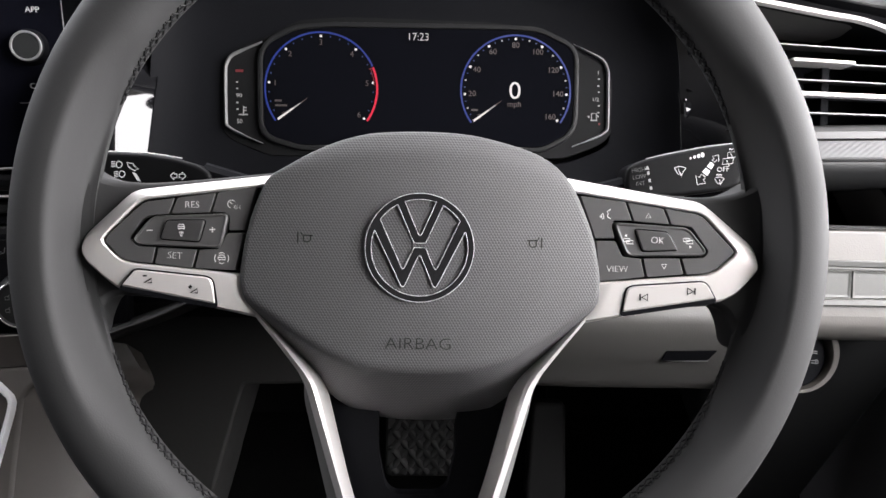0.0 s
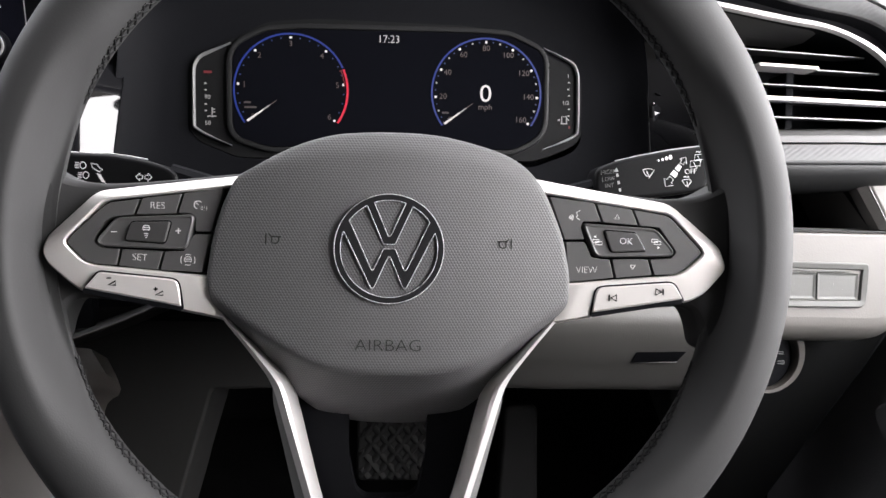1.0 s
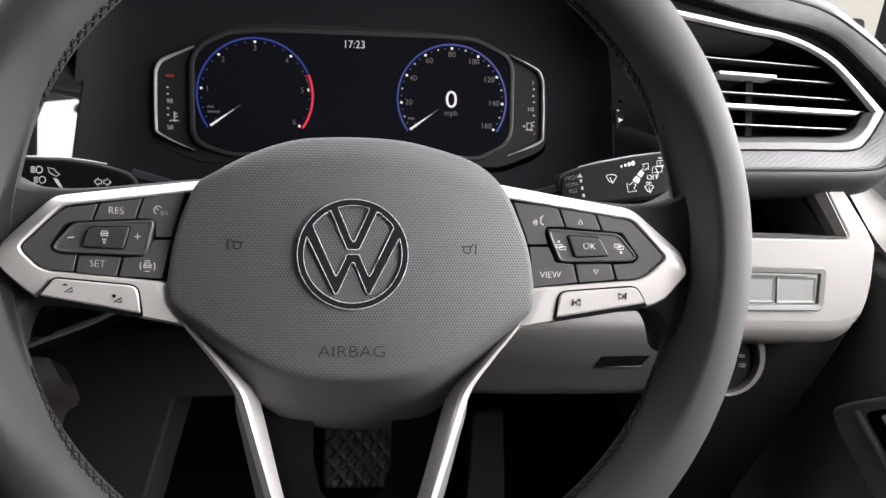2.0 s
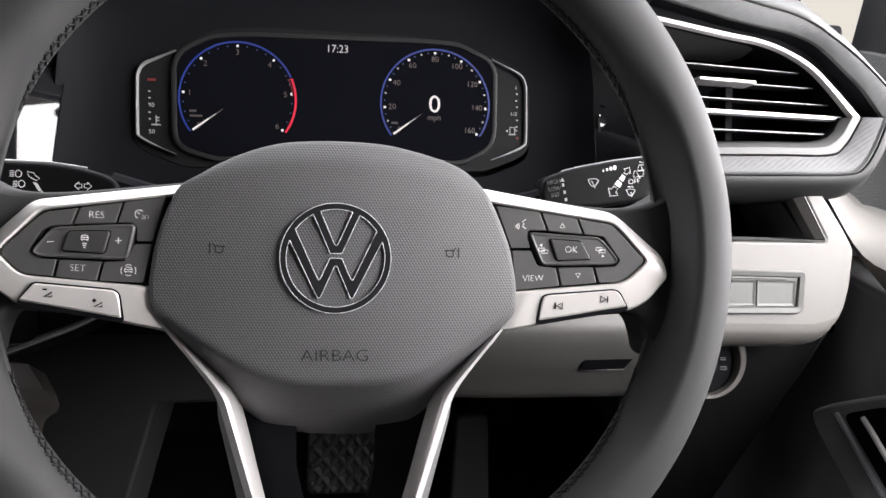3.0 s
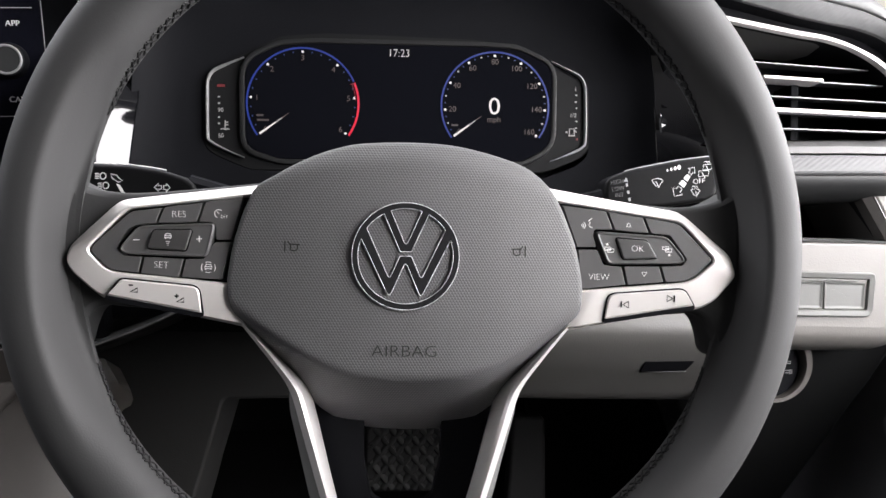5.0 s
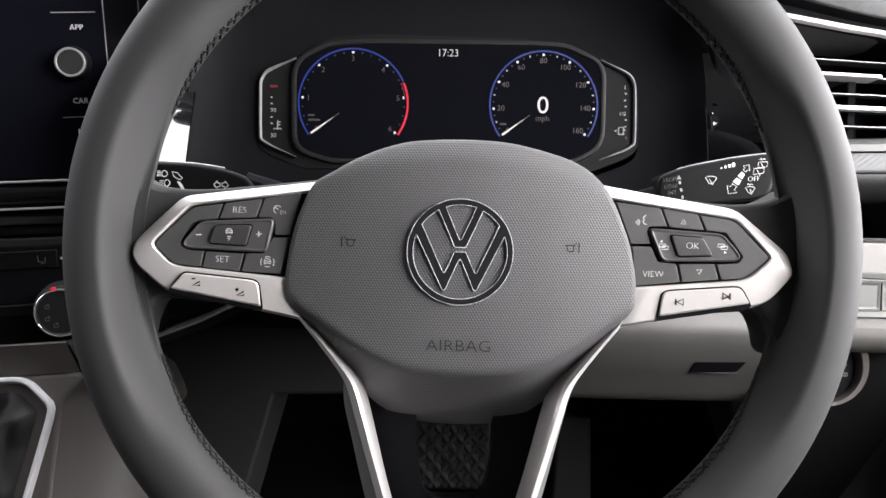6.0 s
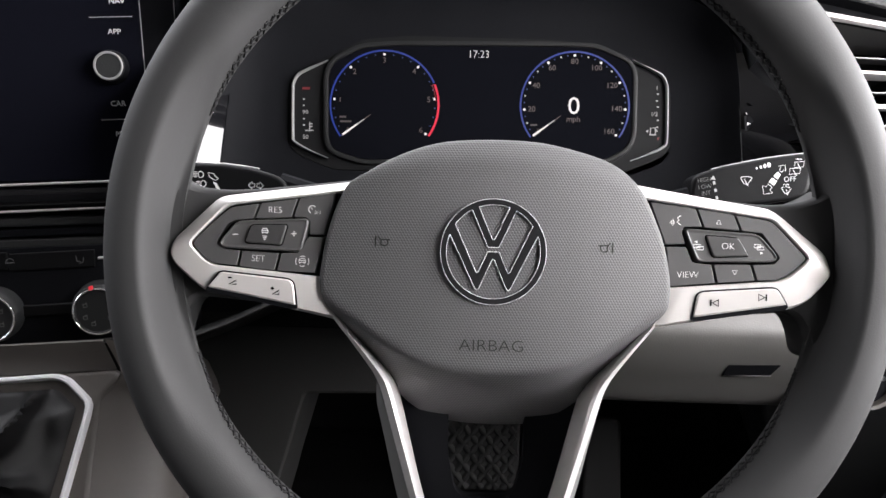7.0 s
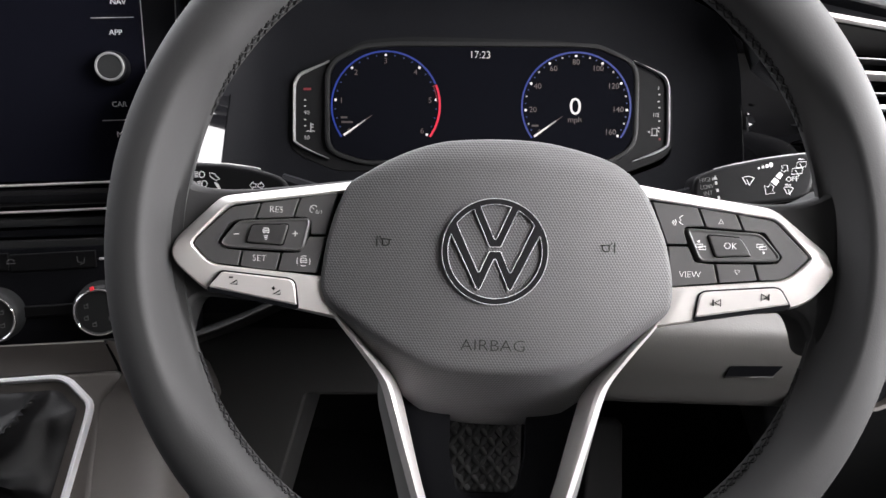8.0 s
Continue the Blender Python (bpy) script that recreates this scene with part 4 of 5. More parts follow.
near = [Vector((p.x, p.y + 0.1150)) for p in outer]
far = resample(rounded([(-0.205, 0.150), (-0.195, 0.190), (-0.13, 0.222), (0.13, 0.222), (0.195, 0.190), (0.205, 0.150), (0.209, 0.060), (0.195, 0.020), (-0.195, 0.020), (-0.209, 0.060)], 0.02), 140)


def matched(a, b, mid):
    """b in the order that suits a, by angle about mid."""
    def ang(p):
        return math.atan2(p.y - mid[1], p.x - mid[0])
    bb = sorted(b, key=ang)
    aa = sorted(a, key=ang)
    return aa, bb


aa, bb = matched(near, far, (0, 0.115))
part("surround", loft([at_y(aa, 0.2723), at_y([p.lerp(q, 0.35) for p, q in zip(aa, bb)], 0.2705), at_y([p.lerp(q, 0.8) for p, q in zip(aa, bb)], 0.262), at_y(bb, 0.250), at_y([q * 1.005 for q in bb], 0.252), at_y([q * 1.01 for q in bb], 0.30)]),
     MATTE, binnacle, "", 50)
hood = []
for y, dz, dx in ((0.262, 0.000, 0.0), (0.225, 0.010, 0.004), (0.205, 0.018, 0.008), (0.205, 0.026, 0.012), (0.24, 0.034, 0.02), (0.34, 0.036, 0.03)):
    hood.append([Vector((x * (1 + dx), y, z + dz)) for x, z in spline([(-0.215, 0.150), (-0.203, 0.192), (-0.16, 0.218), (-0.08, 0.226), (0, 0.228), (0.08, 0.226), (0.16, 0.218), (0.203, 0.192), (0.215, 0.150)], 60, False)])
part("hood", loft(hood, False), DASH_SKIN, binnacle, "", 50)

for side in (-1, 1):
    strip = thing("gloss_trim_strip", "piano-black upright trim strip beside the instrument cluster", "dashboard trim", group="gloss strips beside the cluster")
    rings, edge = [], []
    # The two strips are shaped unlike each other, to steer what they mirror.
    if side < 0:
        rows = ((0.025, 0.2005, 0.2515, 0.2235), (0.060, 0.2011, 0.2552, 0.2340), (0.090, 0.2012, 0.2555, 0.2430), (0.1090, 0.2010, 0.255, 0.2487), (0.1125, 0.2009, 0.255, 0.2504),
                (0.135, 0.2050, 0.252, 0.2660), (0.165, 0.202, 0.246, 0.2880), (0.200, 0.196, 0.240, 0.3140))
    else:
        rows = ((0.025, 0.212, 0.262, 0.2490), (0.060, 0.2095, 0.262, 0.2490), (0.090, 0.2073, 0.258, 0.2490), (0.1105, 0.2060, 0.255, 0.2492), (0.1150, 0.2058, 0.255, 0.2500),
                (0.135, 0.2050, 0.252, 0.2560), (0.165, 0.202, 0.246, 0.2660), (0.200, 0.196, 0.240, 0.2780))
    for z, xi, xo, yi in rows:
        # on the passenger's side a crease is added to bound the white reflection; past it the strip turns away, and it
        # runs down towards the inner edge
        crease = blend(0.30, 0.78, step(0.040, 0.115, z)) if side < 0 else 1.0
        ring = []
        for k in range(25):
            f = k / 24
            ring.append(Vector((side * blend(xi, xo, f), yi - (xo - xi) * ((0.96 * min(f, crease) + 0.30 * max(0.0, f - crease)) if side < 0 else 0.42 * f), z)))
        rings.append(ring)
        edge.append((side * xi, yi - 0.0006, z))
    part("strip", loft(rings, False), GLOSS, strip, "", 60)
    part("strip_edge", tube(edge, 0.0005, 6), MATTE if side < 0 else STALK, strip)

    if side > 0:
        # facets added low on the strip, tilted to imitate a glint of the side window
        def tilt(x, z):
            return 0.2442 + 0.28 * (x - 0.2095) + 0.161 * (z - 0.113)
        for pts in ([(0.2088, 0.1150), (0.2166, 0.1101), (0.2100, 0.1004)], [(0.2111, 0.1230), (0.2201, 0.1227), (0.2252, 0.1196), (0.2180, 0.1200)]):
            facet = [Vector((x, tilt(x, z), z)) for x, z in pts]
            part("glint_facet", loft([[v + Vector((0, 0.010, 0)) for v in facet], facet], caps=(True, True)), GLOSS, strip)

body = thing("dashboard", "charcoal dashboard carrier with grained soft top", "dashboard", kind="structure")
part("carrier", box(-0.75, 0.30, 0.300, 0.345, -0.075, 0.235, 0.004), MATTE, body)
# Unseen plate, added to keep windscreen light out of the footwell.
part("underside", box(-1.48, 0.62, 0.340, 0.900, 0.015, 0.035, 0.004), MATTE, body)
part("carrier_side", box(0.30, 0.50, 0.345, 0.39, -0.075, 0.235, 0.004), MATTE, body)
top = []
for y, z in ((0.26, 0.236), (0.28, 0.246), (0.34, 0.262), (0.45, 0.300), (0.62, 0.365)):
    top.append([Vector((x, y, z)) for x in (-1.35, -1.0, -0.7, -0.5, -0.3, -0.1, 0.1, 0.20, 0.28, 0.345)])
part("dash_top", loft(top, False), DASH_SKIN, body, "grained charcoal dash top", 60)

# ---- outer air vent pod ----
NEARER = pose(0, -0.334, 0.006) @ Matrix.Scale(0.925, 4) @ pose(0, 0.334, -0.006)
pod_vent = thing("air_vent", "outer air vent with slim chrome-edged slats and bright curved trim", "air vent", NEARER)
V_IN = [(0.257, 0.1945), (0.300, 0.1879), (0.326, 0.1842), (0.352, 0.1808), (0.378, 0.1724), (0.404, 0.1565), (0.4369, 0.1235)]
V_TRIM = [(0.257, 0.2000), (0.300, 0.1936), (0.326, 0.1897), (0.352, 0.1862), (0.378, 0.1782), (0.405, 0.1637), (0.4471, 0.1245)]
V_GAP = [(0.257, 0.2150), (0.300, 0.2058), (0.325, 0.2004), (0.351, 0.1962), (0.378, 0.1922), (0.404, 0.1830), (0.4307, 0.1620), (0.4471, 0.1475), (0.4666, 0.1245)]
V_BAND = [(0.257, 0.2290), (0.300, 0.2225), (0.330, 0.2165), (0.351, 0.2122), (0.378, 0.2066), (0.398, 0.1990), (0.417, 0.1880), (0.4412, 0.1718), (0.4677, 0.1490), (0.4845, 0.1250)]
V_BODY = [(0.257, 0.2500), (0.300, 0.2470), (0.338, 0.2400), (0.362, 0.2330), (0.3922, 0.2235), (0.4192, 0.2030), (0.4400, 0.1870), (0.4700, 0.1560), (0.4980, 0.1240)]
L_IN = [(0.4299, 0.1235), (0.4260, 0.1165), (0.4211, 0.1088), (0.4053, 0.1023), (0.3640, 0.1008), (0.3223, 0.0990), (0.257, 0.0968)]
L_TRIM = [(0.4471, 0.1240), (0.4405, 0.1120), (0.4320, 0.0995), (0.4189, 0.0907), (0.3700, 0.0888), (0.3226, 0.0872), (0.257, 0.0850)]
L_GAP = [(0.4487, 0.1240), (0.4420, 0.1113), (0.4332, 0.0985), (0.4193, 0.0894), (0.3700, 0.0876), (0.3226, 0.0860), (0.257, 0.0838)]
L_BAND = [(0.4700, 0.1240), (0.4600, 0.0990), (0.4486, 0.0810), (0.4326, 0.0736), (0.3750, 0.0712), (0.3229, 0.0696), (0.257, 0.0672)]
L_BODY = [(0.4900, 0.1240), (0.4780, 0.0900), (0.4610, 0.0650), (0.4380, 0.0545), (0.3800, 0.0510), (0.3230, 0.0490), (0.257, 0.0470)]


def vent_curve(pts, n=60):
    return spline(pts, n, False)


vin, vtrim, vgap, vband, vbody = (vent_curve(p) for p in (V_IN, V_TRIM, V_GAP, V_BAND, V_BODY))
lin, ltrim, lgap, lband, lbody = (vent_curve(p) for p in (L_IN, L_TRIM, L_GAP, L_BAND, L_BODY))


def strip_of(a, b, prof):
    return loft([at_y([p.lerp(q, f) for p, q in zip(a, b)], y) for f, y in prof], False)


part("bright_trim", strip_of(vin, vtrim, ((0, 0.262), (0.0, 0.2480), (0.12, 0.2470), (0.5, 0.2480), (0.88, 0.2495), (1.0, 0.2510), (1.0, 0.262))), SILVER_PALE, pod_vent, "bright satin trim arc", 50)
part("lower_trim", strip_of(lin, ltrim, ((0, 0.285), (0.0, 0.2560), (0.42, 0.2500), (0.50, 0.2492), (0.95, 0.2492), (1.0, 0.2500), (1.0, 0.262))), VENT_GREY, pod_vent, "grey satin lower trim", 20)
V_LIP = [(0.2640, 0.1835), (0.2949, 0.1820), (0.3377, 0.1800), (0.3800, 0.1755), (0.4040, 0.1655), (0.4190, 0.1520), (0.4340, 0.1310)]
part("upper_lip", strip_of(vin, vent_curve(V_LIP), ((0, 0.2560), (0.3, 0.2640), (0.9, 0.2830), (1.0, 0.2860), (1.0, 0.31))), VENT_GREY, pod_vent, "charcoal lip above the slats", 50)
part("gap", strip_of(vtrim, vgap, ((0, 0.258), (0.15, 0.266), (0.85, 0.264), (1, 0.252))), MATTE, pod_vent, "dark band round the vent")
part("gap", strip_of(ltrim, lgap, ((0, 0.256), (1, 0.256))), MATTE, pod_vent)
part("patterned_band", strip_of(vgap, vband, ((0, 0.258), (0.0, 0.2490), (0.04, 0.2480), (0.5, 0.2450), (0.92, 0.2440), (1, 0.2455))), CARBON, pod_vent, "grey diagonal-patterned trim band", 30)
part("patterned_band", strip_of(lgap, lband, ((0, 0.258), (0.0, 0.2500), (0.1, 0.2490), (0.82, 0.2466), (0.92, 0.2450), (1, 0.2462))), CARBON, pod_vent, "grey diagonal-patterned trim band", 24)
# One plastic in two tones: upper side lightened, underside darkened, for light and shade.
part("pod_body", strip_of(vband, vbody, ((0, 0.250), (0.03, 0.2445), (0.08, 0.2435), (0.35, 0.2445), (0.65, 0.2480), (0.88, 0.2540), (1, 0.264), (1.02, 0.34))), POD_LIT, pod_vent, "grained charcoal pod", 60)
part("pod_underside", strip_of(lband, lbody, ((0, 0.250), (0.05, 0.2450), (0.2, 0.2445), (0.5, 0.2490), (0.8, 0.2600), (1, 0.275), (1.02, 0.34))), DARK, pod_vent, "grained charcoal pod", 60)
part("corner", slab([Vector(p) for p in ((0.4299, 0.1240), (0.498, 0.1246), (0.498, 0.1190), (0.4299, 0.1190))], 0.2562, 0.30, 0.0005), MATTE, pod_vent)
ring = vin + lin
part("duct", loft([at_y(ring, 0.253), at_y([Vector((blend(p.x, 0.33, 0.08), blend(p.y, 0.145, 0.08))) for p in ring], 0.330)], False), MATTE, pod_vent)
part("duct_back", box(0.22, 0.46, 0.325, 0.335, 0.08, 0.21, 0.001), MATTE, pod_vent)


def slat(x0, z0, x1, z1, half, mat, depth=0.030, y=0.2620):
    line = [Vector((blend(x0, x1, k / 10), blend(z0, z1, k / 10))) for k in range(11)]
    rings = []
    for p in line:
        rings.append([Vector((p.x, y + dy, p.y + dz)) for dy, dz in ((0.0, 0.4 * half), (0.0006, half), (depth, half * 0.7 + 0.004), (depth, -half * 0.7 + 0.004), (0.0006, -half), (0.0, -0.4 * half))])
    blade = part("slat", loft(rings, True, (True, True)), DARK, pod_vent)
    part("slat_edge", tube([(p.x, y, p.y + half * 0.3) for p in line], half * 0.75, 8, flat=0.6), mat, blade, "chrome front edge")


slat(0.258, 0.1662, 0.3955, 0.1618, 0.0007, SLAT_GREY)
slat(0.258, 0.1518, 0.4090, 0.1490, 0.0008, SLAT_GREY)
slat(0.258, 0.1375, 0.4240, 0.1350, 0.0008, SLAT_GREY)
slat(0.258, 0.1250, 0.4345, 0.1230, 0.0024, SILVER_PALE, 0.034, 0.2585)
slat(0.258, 0.1100, 0.4300, 0.1095, 0.0009, SLAT_GREY)
part("slider_tab", slab(rounded([(0.300, 0.1502), (0.3525, 0.1490), (0.3525, 0.1522), (0.300, 0.1534)], 0.0015), 0.2555, 0.275, 0.0012), SILVER, pod_vent, "bright slider tab")
part("slider_stem", box(0.3330, 0.3400, 0.272, 0.300, 0.100, 0.150, 0.001), MATTE, pod_vent)

# ---- light grey lower panel with cubby, blanks ----
lower = thing("storage_cubby", "light grey plastic storage cubby with two blank switches under the vent", "storage cubby")
PANEL = [(0.236, 0.0150), (0.3938, 0.0155), (0.3690, 0.0590), (0.3870, 0.0590), (0.4130, 0.0216), (0.4196, 0.0090), (0.4195, 0.0033), (0.4168, -0.0222), (0.4132, -0.0367), (0.4080, -0.0490), (0.4000, -0.0565), (0.3848, -0.0598), (0.236, -0.0590)]
line = [Vector(p) for p in resample(rounded(PANEL, 0.004, 6), 240)]


def lower_edge(p):
    return 1 - step(-0.058, -0.044, p.y)


def roll(d, y, under):
    """The panel's outline moved in by d; along its lower edge it lies at the depth under, in a wider roll."""
    return [Vector((v.x, blend(y, under, lower_edge(p)), v.y + 1.3 * d * lower_edge(p))) for p, v in zip(line, inset(line, d))]


def tuck(y, under, drop, side):
    """The panel's flank at depth y; its lower edge runs on under the dash."""
    return [Vector((p.x - side, blend(y, under, lower_edge(p)), p.y - drop * lower_edge(p))) for p in line]


part("panel", loft([tuck(0.300, 0.300, 0.0165, 0.012), tuck(0.262, 0.262, 0.0158, 0.007), tuck(0.245, 0.2440, 0.0140, 0.004), tuck(0.2355, 0.2330, 0.0110, 0.002), tuck(0.2290, 0.2265, 0.0070, 0.001), tuck(0.2250, 0.2224, 0.0028, 0.0), tuck(0.2232, 0.2209, 0.0005, 0.0),
                    roll(0.0002, 0.2215, 0.2204), roll(0.0009, 0.2196, 0.2198), roll(0.0020, 0.2184, 0.2193), roll(0.0034, 0.2180, 0.2188)], caps=(True, True)), BEIGE, lower, "", 60)
hole = [(0.200, 0.0590), (0.3685, 0.0590), (0.3930, 0.0162), (0.200, 0.0155)]
edge_line = [Vector(p) for p in rounded(hole, 0.0015, 4)]
part("cubby_frame", loft([at_y(inset(edge_line, -0.0012), 0.2240), at_y(inset(edge_line, -0.0011), 0.2176), at_y(inset(edge_line, -0.0003), 0.2174), at_y(inset(edge_line, 0.0002), 0.2180), at_y(inset(edge_line, 0.0008), 0.2330)]), VENT_GREY, lower, "grey cubby frame", 40)
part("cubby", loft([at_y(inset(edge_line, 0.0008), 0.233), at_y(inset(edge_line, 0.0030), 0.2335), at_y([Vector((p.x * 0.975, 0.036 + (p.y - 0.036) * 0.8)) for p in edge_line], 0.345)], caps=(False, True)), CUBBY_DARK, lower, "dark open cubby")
BLANK = [Vector(p) for p in rounded([(0.2820, -0.0085), (0.3745, -0.0090), (0.3757, -0.0134), (0.3739, -0.0398), (0.3700, -0.0437), (0.2820, -0.0440)], 0.0028, 6)]
part("blank_frame", loft([at_y(inset(BLANK, -0.0004), 0.2200), at_y(BLANK, 0.2166), at_y(inset(BLANK, 0.0010), 0.2158), at_y(inset(BLANK, 0.0050), 0.2163), at_y(inset(BLANK, 0.0058), 0.2175), at_y(inset(BLANK, 0.006), 0.2215)]), BLANK_GREY, lower, "grey switch frame", 40)
part("blank_gap", slab(inset(BLANK, 0.0055), 0.2205, 0.2240, 0.0001), MATTE, lower)
for x0, x1 in ((0.2890, 0.3328), (0.3336, 0.3676)):
    pts = [Vector(p) for p in rounded([(x0, -0.0164), (x1, -0.0168), (x1 - 0.0008, -0.0376), (x0, -0.0378)], 0.0010, 3)]
    # each cover is dished, with a raised sill below
    part("blank_switch", loft([at_y(pts, 0.2240), at_y(pts, 0.2178), at_y(inset(pts, 0.0004), 0.2174), at_y(inset(pts, 0.0030), 0.2179)], caps=(True, True)), BLANK_GREY, lower, "blank switch cover", 30)
part("blank_lip", slab(rounded([(0.2870, -0.0142), (0.3601, -0.0149), (0.3598, -0.0161), (0.2870, -0.0155)], 0.0004, 2), 0.2166, 0.219, 0.0003), BLANK_GREY, lower)

knob = thing("headlight_switch", "round black headlight switch with grey bezel", "switch")


def circle(x, z, r, y, n=48):
    return at_y([(x + r * math.cos(2 * math.pi * k / n), z + r * math.sin(2 * math.pi * k / n)) for k in range(n)], y)


part("bezel", loft([circle(0.3120, -0.0852, 0.0332, 0.290), circle(0.3120, -0.0852, 0.0332, 0.2500), circle(0.3120, -0.0853, 0.0326, 0.2486), circle(0.3112, -0.0866, 0.0288, 0.2490), circle(0.3106, -0.0878, 0.0272, 0.2520), circle(0.3105, -0.0880, 0.0270, 0.2600)]), CONSOLE, knob, "grey bezel ring", 40)
part("face", disc(0.3105, -0.0880, 0.2560, 0.300, 0.0275), MATTE, knob, "black switch face")
part("turn_knob", disc(0.3020, -0.0868, 0.2440, 0.258, 0.0150, 0.002), STALK, knob)
part("symbol", ribbon([[(0.3245, -0.0846), (0.3300, -0.0850)], [(0.3250, -0.0862), (0.3300, -0.0866)]], 0.0008, 0.2557), PRINT_FAINT, knob)
part("symbol", ribbon([closed(arc(0.3290, -0.0935, 0.0018, -90, 90, 6)), [(0.3248, -0.0925), (0.3284, -0.0925)], [(0.3248, -0.0945), (0.3284, -0.0945)]], 0.0008, 0.2557), PRINT_FAINT, knob)
part("cubby_bevel", loft([[Vector(p) for p in q] for q in (((0.3680, 0.2184, 0.0592), (0.3932, 0.2184, 0.0164)), ((0.3675, 0.2176, 0.0592), (0.3928, 0.2176, 0.0168)), ((0.3610, 0.2230, 0.0592), (0.3872, 0.2225, 0.0172)), ((0.3600, 0.2330, 0.0592), (0.3860, 0.2330, 0.0172)))], False), BEIGE, lower, "light grey bevelled side", 30)
# Dark colour and backward lean put the dash's shade into this panel.
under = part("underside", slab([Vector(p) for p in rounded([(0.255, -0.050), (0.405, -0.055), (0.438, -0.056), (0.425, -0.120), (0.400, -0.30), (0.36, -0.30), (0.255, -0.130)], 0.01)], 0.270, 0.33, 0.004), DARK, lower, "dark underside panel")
for v in under.data.vertices:
    v.co.y += 0.75 * max(0.0, -0.075 - v.co.z)

knee = thing("knee_panel", "grey grained knee panel below the steering column with small slot", "dashboard trim")
PROFILE = [(0.252, 0.011), (0.238, -0.015), (0.2230, -0.044), (0.2190, -0.0545), (0.2195, -0.0590), (0.223, -0.0665), (0.231, -0.077), (0.243, -0.090), (0.252, -0.098), (0.262, -0.1075), (0.272, -0.1165), (0.285, -0.123), (0.33, -0.129)]
prof = spline(PROFILE, 50, False)
part("panel", loft([[Vector((x, p.x + 0.25 * max(0, 0.12 - x), p.y)) for p in prof] for x in (0.02, 0.06, 0.10, 0.14, 0.20, 0.24, 0.254, 0.259)], False), KNEE_DIMMED, knee, "", 50)
part("end", slab([(0.2585, -0.048), (0.262, -0.052), (0.262, -0.12), (0.2585, -0.122)], 0.256, 0.33, 0.001), CONSOLE, knee)
# A black plate on the panel stands for the shaded slot.
slot = part("slot", slab(rounded([(0.1977, -0.0833), (0.2379, -0.0822), (0.2335, -0.0917), (0.1963, -0.0927)], 0.001, 3), 0.2355, 0.245, 0.0004), MATTE, knee, "dark slot")
for v in slot.data.vertices:
    v.co.y -= (v.co.z + 0.0833) * 0.92
for x0, x1, y, z in ((0.145, 0.232, 0.2660, -0.1070), (0.170, 0.236, 0.2745, -0.1150)):
    part("moulded_line", tube([(x0, y, z), ((x0 + x1) / 2, y, z), (x1, y, z)], 0.0008, 6), KNEE_DIMMED, knee, "thin raised line")
part("slot_rim", tube([(0.1963, 0.2450, -0.0932), (0.2340, 0.2440, -0.0922)], 0.0006, 6), CHARCOAL, knee)

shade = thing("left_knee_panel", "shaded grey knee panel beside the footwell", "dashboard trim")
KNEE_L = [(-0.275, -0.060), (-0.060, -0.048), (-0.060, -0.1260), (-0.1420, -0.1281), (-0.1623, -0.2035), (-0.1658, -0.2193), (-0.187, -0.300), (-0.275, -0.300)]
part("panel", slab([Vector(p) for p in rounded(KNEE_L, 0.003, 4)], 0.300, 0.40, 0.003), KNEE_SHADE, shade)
lip = spline([(-0.250, -0.0855), (-0.229, -0.0774), (-0.1996, -0.0658), (-0.1816, -0.0574), (-0.1681, -0.0507), (-0.150, -0.0430)], 30, False)
part("upper_lip", loft([[Vector((p.x, y, p.y + dz)) for p in lip] for y, dz in ((0.300, -0.006), (0.262, -0.003), (0.252, -0.0008), (0.2515, 0.0004), (0.2525, 0.0014), (0.262, 0.003), (0.31, 0.008))], False), CHARCOAL, shade, "charcoal lip", 60)

# ---- driver's door ----
door = thing("driver_door", "closed driver door with grey upper trim and dark lower panel", "door")


def door_plate(name, pts, x0, x1, mat, label="", bevel=0.006):
    """A plate whose outline runs along y and z and whose face looks to the driver."""
    ring = [Vector(p) for p in rounded(pts, 0.012, 4)]
    rows = [[Vector((x1, p.x, p.y)) for p in ring]]
    for k in range(5):
        a = math.pi / 2 * k / 4
        q = inset(ring, bevel * (1 - math.cos(a)))
        rows.append([Vector((x0 + bevel * (1 - math.sin(a)), p.x, p.y)) for p in q])
    return part(name, loft(rows, True, (True, True)), mat, door, label, 50)


door_plate("lower_panel", [(-0.60, -0.55), (0.62, -0.55), (0.62, 0.03), (0.40, 0.0), (0.28, -0.045), (0.10, -0.115), (-0.60, -0.36)], 0.520, 0.58, DOOR_SKIN, "dark grey lower panel")
# a level ledge runs from the trim's inner edge out to the grained panel under the window
LEDGE_IN = [(0.470, 0.365, 0.100), (0.472, 0.345, 0.077), (0.475, 0.332, 0.063), (0.475, 0.300, 0.024), (0.475, 0.277, 0.003), (0.475, 0.250, -0.0086), (0.480, 0.10, -0.060), (0.500, -0.50, -0.290)]
LEDGE_OUT = [(0.580, 0.500, 0.095), (0.580, 0.475, 0.085), (0.580, 0.459, 0.079), (0.580, 0.440, 0.0734), (0.580, 0.412, 0.0546), (0.580, 0.380, 0.0484), (0.585, 0.20, -0.020), (0.590, -0.50, -0.280)]
inner_edge, outer_edge = spline(LEDGE_IN, 60, False), spline(LEDGE_OUT, 60, False)


def sill(y):
    """Height of the window's lower edge, lowered behind the pillar to let more light in; it climbs a little towards the
    pillar.
    """
    return 0.054 + 0.404 * y - 0.075 * (1 - step(0.20, 0.43, y))


rings = []
